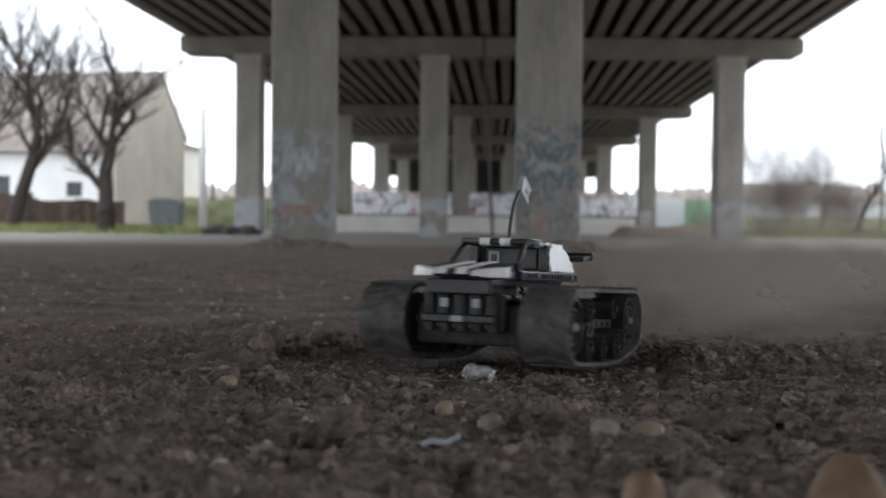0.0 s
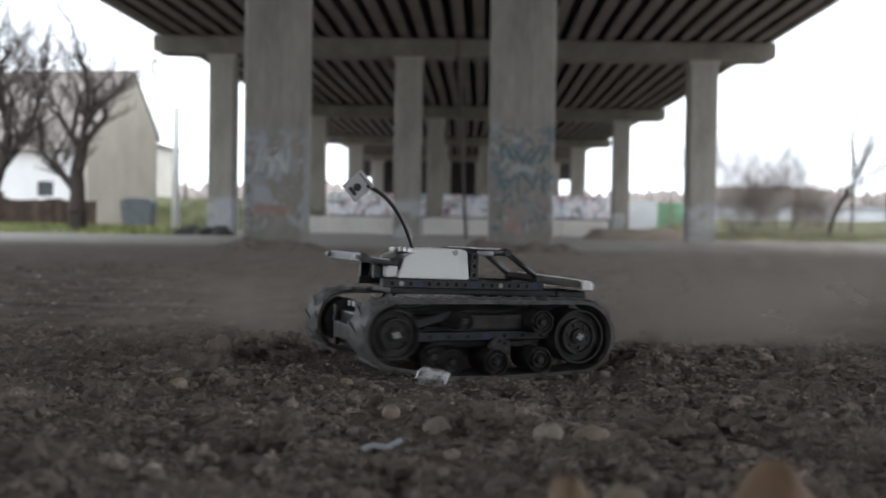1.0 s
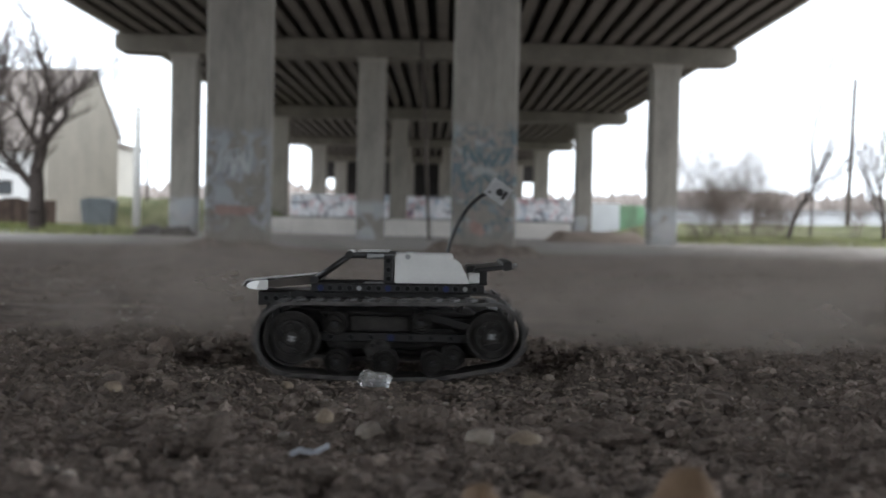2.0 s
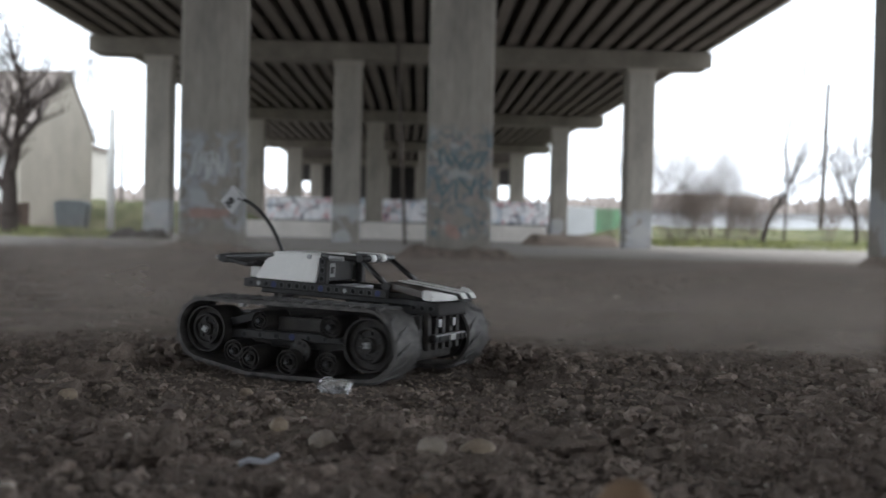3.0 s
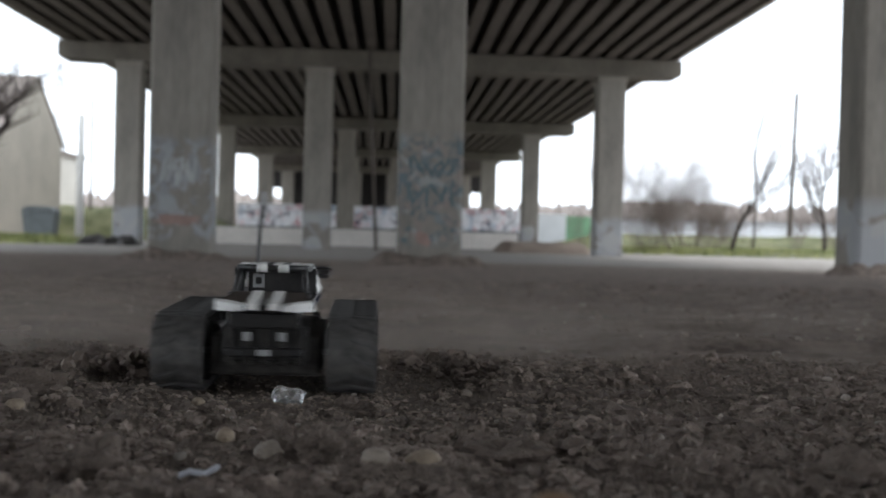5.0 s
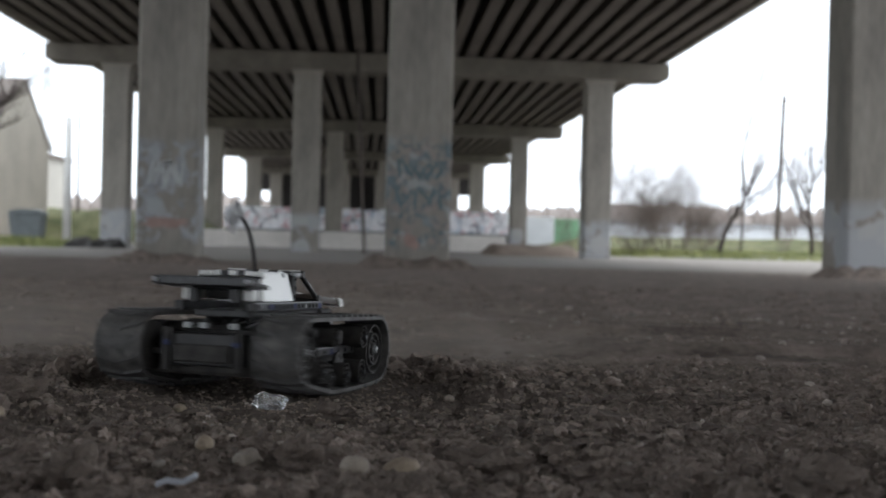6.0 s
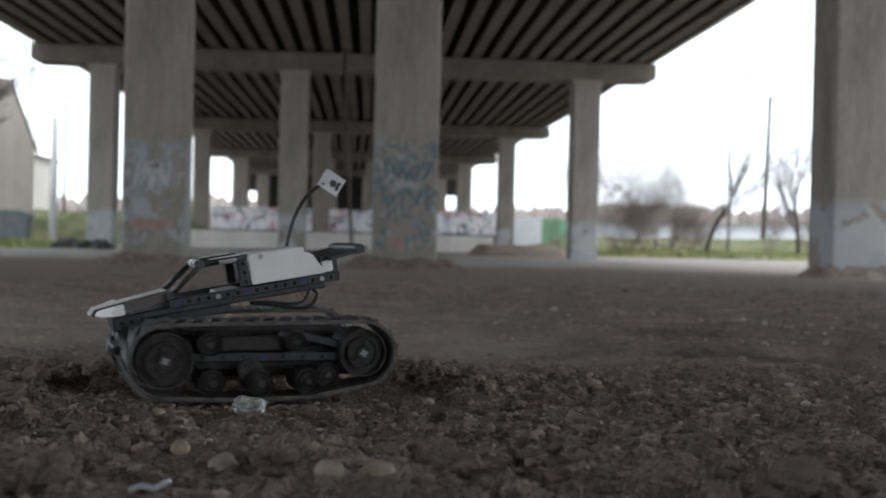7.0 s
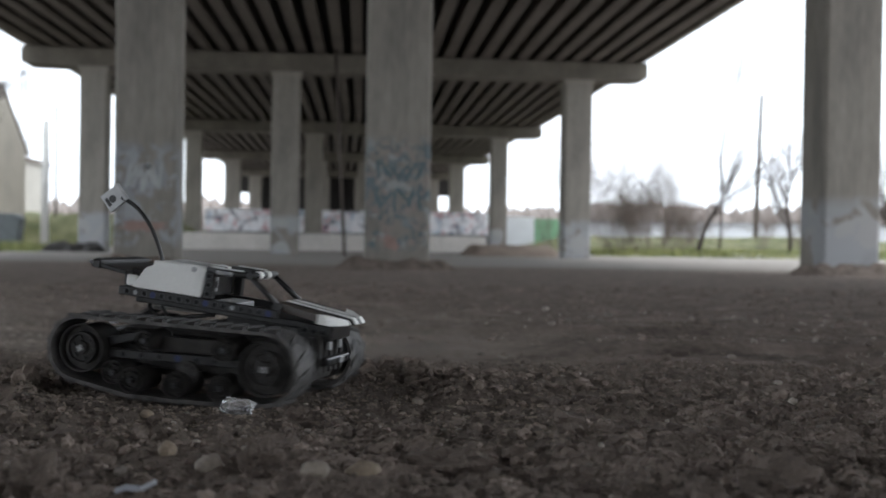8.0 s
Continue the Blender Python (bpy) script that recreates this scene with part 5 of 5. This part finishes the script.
PUFFS = [
    # size, material, rows of (seconds, x, y, z)
    ((0.26, 0.10, 0.13), DUST, [(0, 0.33, 1.30, 0.06), (1.5, 0.42, 1.40, 0.03), (4, 0.60, 1.5, -0.05), (6, 0.75, 1.55, -0.16), (8, 0.9, 1.6, -0.22)]),
    ((0.20, 0.08, 0.085), DUST, [(0, 0.22, 1.12, 0.045), (1.5, 0.30, 1.16, 0.02), (4, 0.50, 1.25, -0.03), (8, 0.8, 1.3, -0.12)]),
    ((0.75, 0.20, 0.14), DUST_THIN, [(0, 0.62, 1.75, 0.06), (1.5, 0.60, 1.75, 0.04), (4, 0.62, 1.8, -0.03), (6, 0.66, 1.8, -0.10), (8, 0.7, 1.8, -0.17)]),
    ((0.28, 0.09, 0.11), DUST, [(0, -0.12, 1.28, -0.12), (1.0, -0.16, 1.26, 0.0), (3.2, -0.27, 1.26, 0.055), (5.0, -0.34, 1.3, 0.0), (8, -0.40, 1.3, 0.01)]),
    ((0.48, 0.10, 0.085), DUST_THIN, [(0, 0.06, 1.32, -0.08), (1.0, 0.06, 1.30, 0.0), (3.4, 0.10, 1.30, 0.02), (5.0, 0.06, 1.30, 0.01), (6.5, 0.0, 1.30, 0.0), (8, 0.0, 1.30, -0.005)]),
]
DUST_OBJECTS = [puff(*size, m, 70 + i) for i, (size, m, rows) in enumerate(PUFFS)]


# ---- crumbs that the tracks throw up ----
FLYING = []
rng = random.Random(31)
for i in range(9):
    bm = lump(300 + i, 0.8, 0.35, 1)
    s = rng.uniform(0.0016, 0.0034)
    bmesh.ops.transform(bm, matrix=Matrix.Diagonal((s, s, s, 1)), verts=bm.verts[:])
    ob = tagged(part("thrown_crumb", bm, CLOD), "small dark crumb of soil thrown up by the tracks", "soil crumb", "crumbs thrown up by the toy")
    x0, y0 = rng.uniform(-0.2, 0.16), rng.uniform(1.10, 1.22)
    x1, y1 = x0 + rng.uniform(-0.22, 0.12), y0 + rng.uniform(0.0, 0.3)
    start = (0.0, 0.1, 5.55, 5.6, 5.7, 5.75, 5.9, 6.3, 7.1)[i]
    z0, z1 = float(ground_z(x0, y0)), float(ground_z(x1, y1))
    FLYING.append((ob, start, (x0, y0, z0), (x1, y1, z1), rng.uniform(0.06, 0.2)))


# ---- what moves ----
SPIN = [
    (0.0, 0.0142, 1.01, -112), (0.2, 0.0233, 1.012, -92), (0.4, 0.0101, 1.014, -58), (0.6, 0.002, 1.016, -28),
    (0.8, 0.0019, 1.018, -3), (1.0, 0.0039, 1.02, 22), (1.2, -0.0003, 1.022, 52), (1.4, 0.0046, 1.024, 88),
    (1.6, 0.0065, 1.026, 122), (1.8, 0.0034, 1.028, 150), (2.0, -0.0007, 1.03, 180), (2.2, -0.0029, 1.032, 212),
    (2.4, -0.0051, 1.034, 244), (2.6, -0.0094, 1.036, 275), (2.8, -0.0118, 1.056, 305), (3.0, -0.0190, 1.066, 332),
    (3.2, -0.0275, 1.052, 356), (3.4, -0.0288, 1.044, 382), (3.6, -0.0311, 1.046, 412), (3.8, -0.0313, 1.061, 447),
    (4.0, -0.0253, 1.066, 484), (4.2, -0.0276, 1.064, 516), (4.4, -0.0268, 1.057, 543), (4.6, -0.028, 1.057, 573),
    (4.8, -0.0321, 1.056, 598), (5.0, -0.0342, 1.054, 630), (5.2, -0.0373, 1.052, 660), (5.4, -0.0403, 1.051, 690),
    (5.6, -0.0423, 1.049, 723), (5.8, -0.0443, 1.047, 756), (6.0, -0.038, 1.045, 790), (6.2, -0.0164, 1.043, 812),
    (6.4, -0.0233, 1.041, 843), (6.6, -0.0292, 1.039, 871), (6.8, -0.0332, 1.037, 898), (7.0, -0.0268, 1.035, 916),
    (7.2, -0.0333, 1.037, 942), (7.4, -0.0397, 1.039, 966), (7.6, -0.0399, 1.041, 998), (7.8, -0.0443, 1.043, 1031),
    (8.0, -0.0456, 1.045, 1062),
]
PITCH = [(0, 1.0), (0.3, 1.0), (0.6, 4.0), (1.0, 1.5), (1.5, 0.0), (3.0, 2.0), (4.0, 0.5), (4.6, 0.5), (5.8, 1.0), (6.2, -1.0), (6.4, 5.0), (6.6, 10.0), (7.0, 10.0), (7.2, 6.5), (7.4, 2.5), (7.6, 1.0), (7.8, 2.5), (8.0, 4.5)]
SWAY = [(0, 0, 4), (0.4, 4, 5), (0.8, 4, 6), (1.1, 4, 4), (1.5, 4, 22), (2.0, -3, 0), (3.0, 10, 2), (3.5, 5, 0), (4.0, 6, 10), (4.5, 18, 4), (5.0, 0, 0), (5.8, -8, 4), (6.2, 30, 10), (6.6, 4, 12), (7.0, 3, 0), (7.7, 4, 12), (8.0, 6, 0)]
ROCK = [(0, -4.0), (0.3, -3.0), (0.7, 0), (4.8, 0), (5.4, 1.5), (5.8, 4.0), (6.1, 1.0), (6.6, 0), (7.2, 0), (7.5, -3.0), (7.75, 0), (8, 2.5)]
LIFT = [(0, 0.005), (0.5, 0.0), (6.1, 0), (6.4, 0.010), (6.6, 0.012), (6.8, 0.008), (7.1, 0.0), (8, 0.001)]


def motions():
    walk(TOY, [(t, pose(x, y, -0.012 + float(np.interp(t, *zip(*LIFT))), 0, float(np.interp(t, *zip(*ROCK))), h)) for t, x, y, h in SPIN])
    walk(BODY, [(t, pose(0.085, 0, 0.0662, 0, a, 0)) for t, a in PITCH])
    for ob in AERIAL:
        walk(ob, [(t, pose(*FOOT, b, -a, 0)) for t, a, b in SWAY])
    for w, side, r in SPINNING:
        home = w.matrix_basis.translation.copy()
        rate = side * min(75.0, 60.0 * 0.0275 / r * 0.75)
        walk(w, [(i * 0.1, pose(*home, 0, rate * i, 0)) for i in range(81)])
    pts = loop_points(36 * 4, 0.0028)
    k = len(pts)
    for ob, side, i in LUGS:
        rows = []
        for j in range(81):
            s = (i * 4 - side * j * 8) % k
            (x0, z0), (x1, z1) = pts[s - 1], pts[(s + 1) % k]
            a = math.degrees(math.atan2(z1 - z0, x1 - x0))
            rows.append((j * 0.1, pose(pts[s][0], side * GAUGE, pts[s][1], 0, 180 - a, 0)))
        walk(ob, rows)
    for ob, start, a, b, top in FLYING:
        rows = [(0.0, pose(*a))] if start > 0 else []
        for j in range(7):
            u = j / 6
            rows.append((start + 0.5 * u, pose(a[0] + (b[0] - a[0]) * u, a[1] + (b[1] - a[1]) * u, a[2] + (b[2] - a[2]) * u + top * 4 * u * (1 - u), 40 * j, 25 * j, 0)))
        rows.append((8.0, rows[-1][1]))
        walk(ob, rows)
    for ob, (size, m, rows) in zip(DUST_OBJECTS, PUFFS):
        walk(ob, [(t, pose(x, y, z)) for t, x, y, z in rows])


motions()
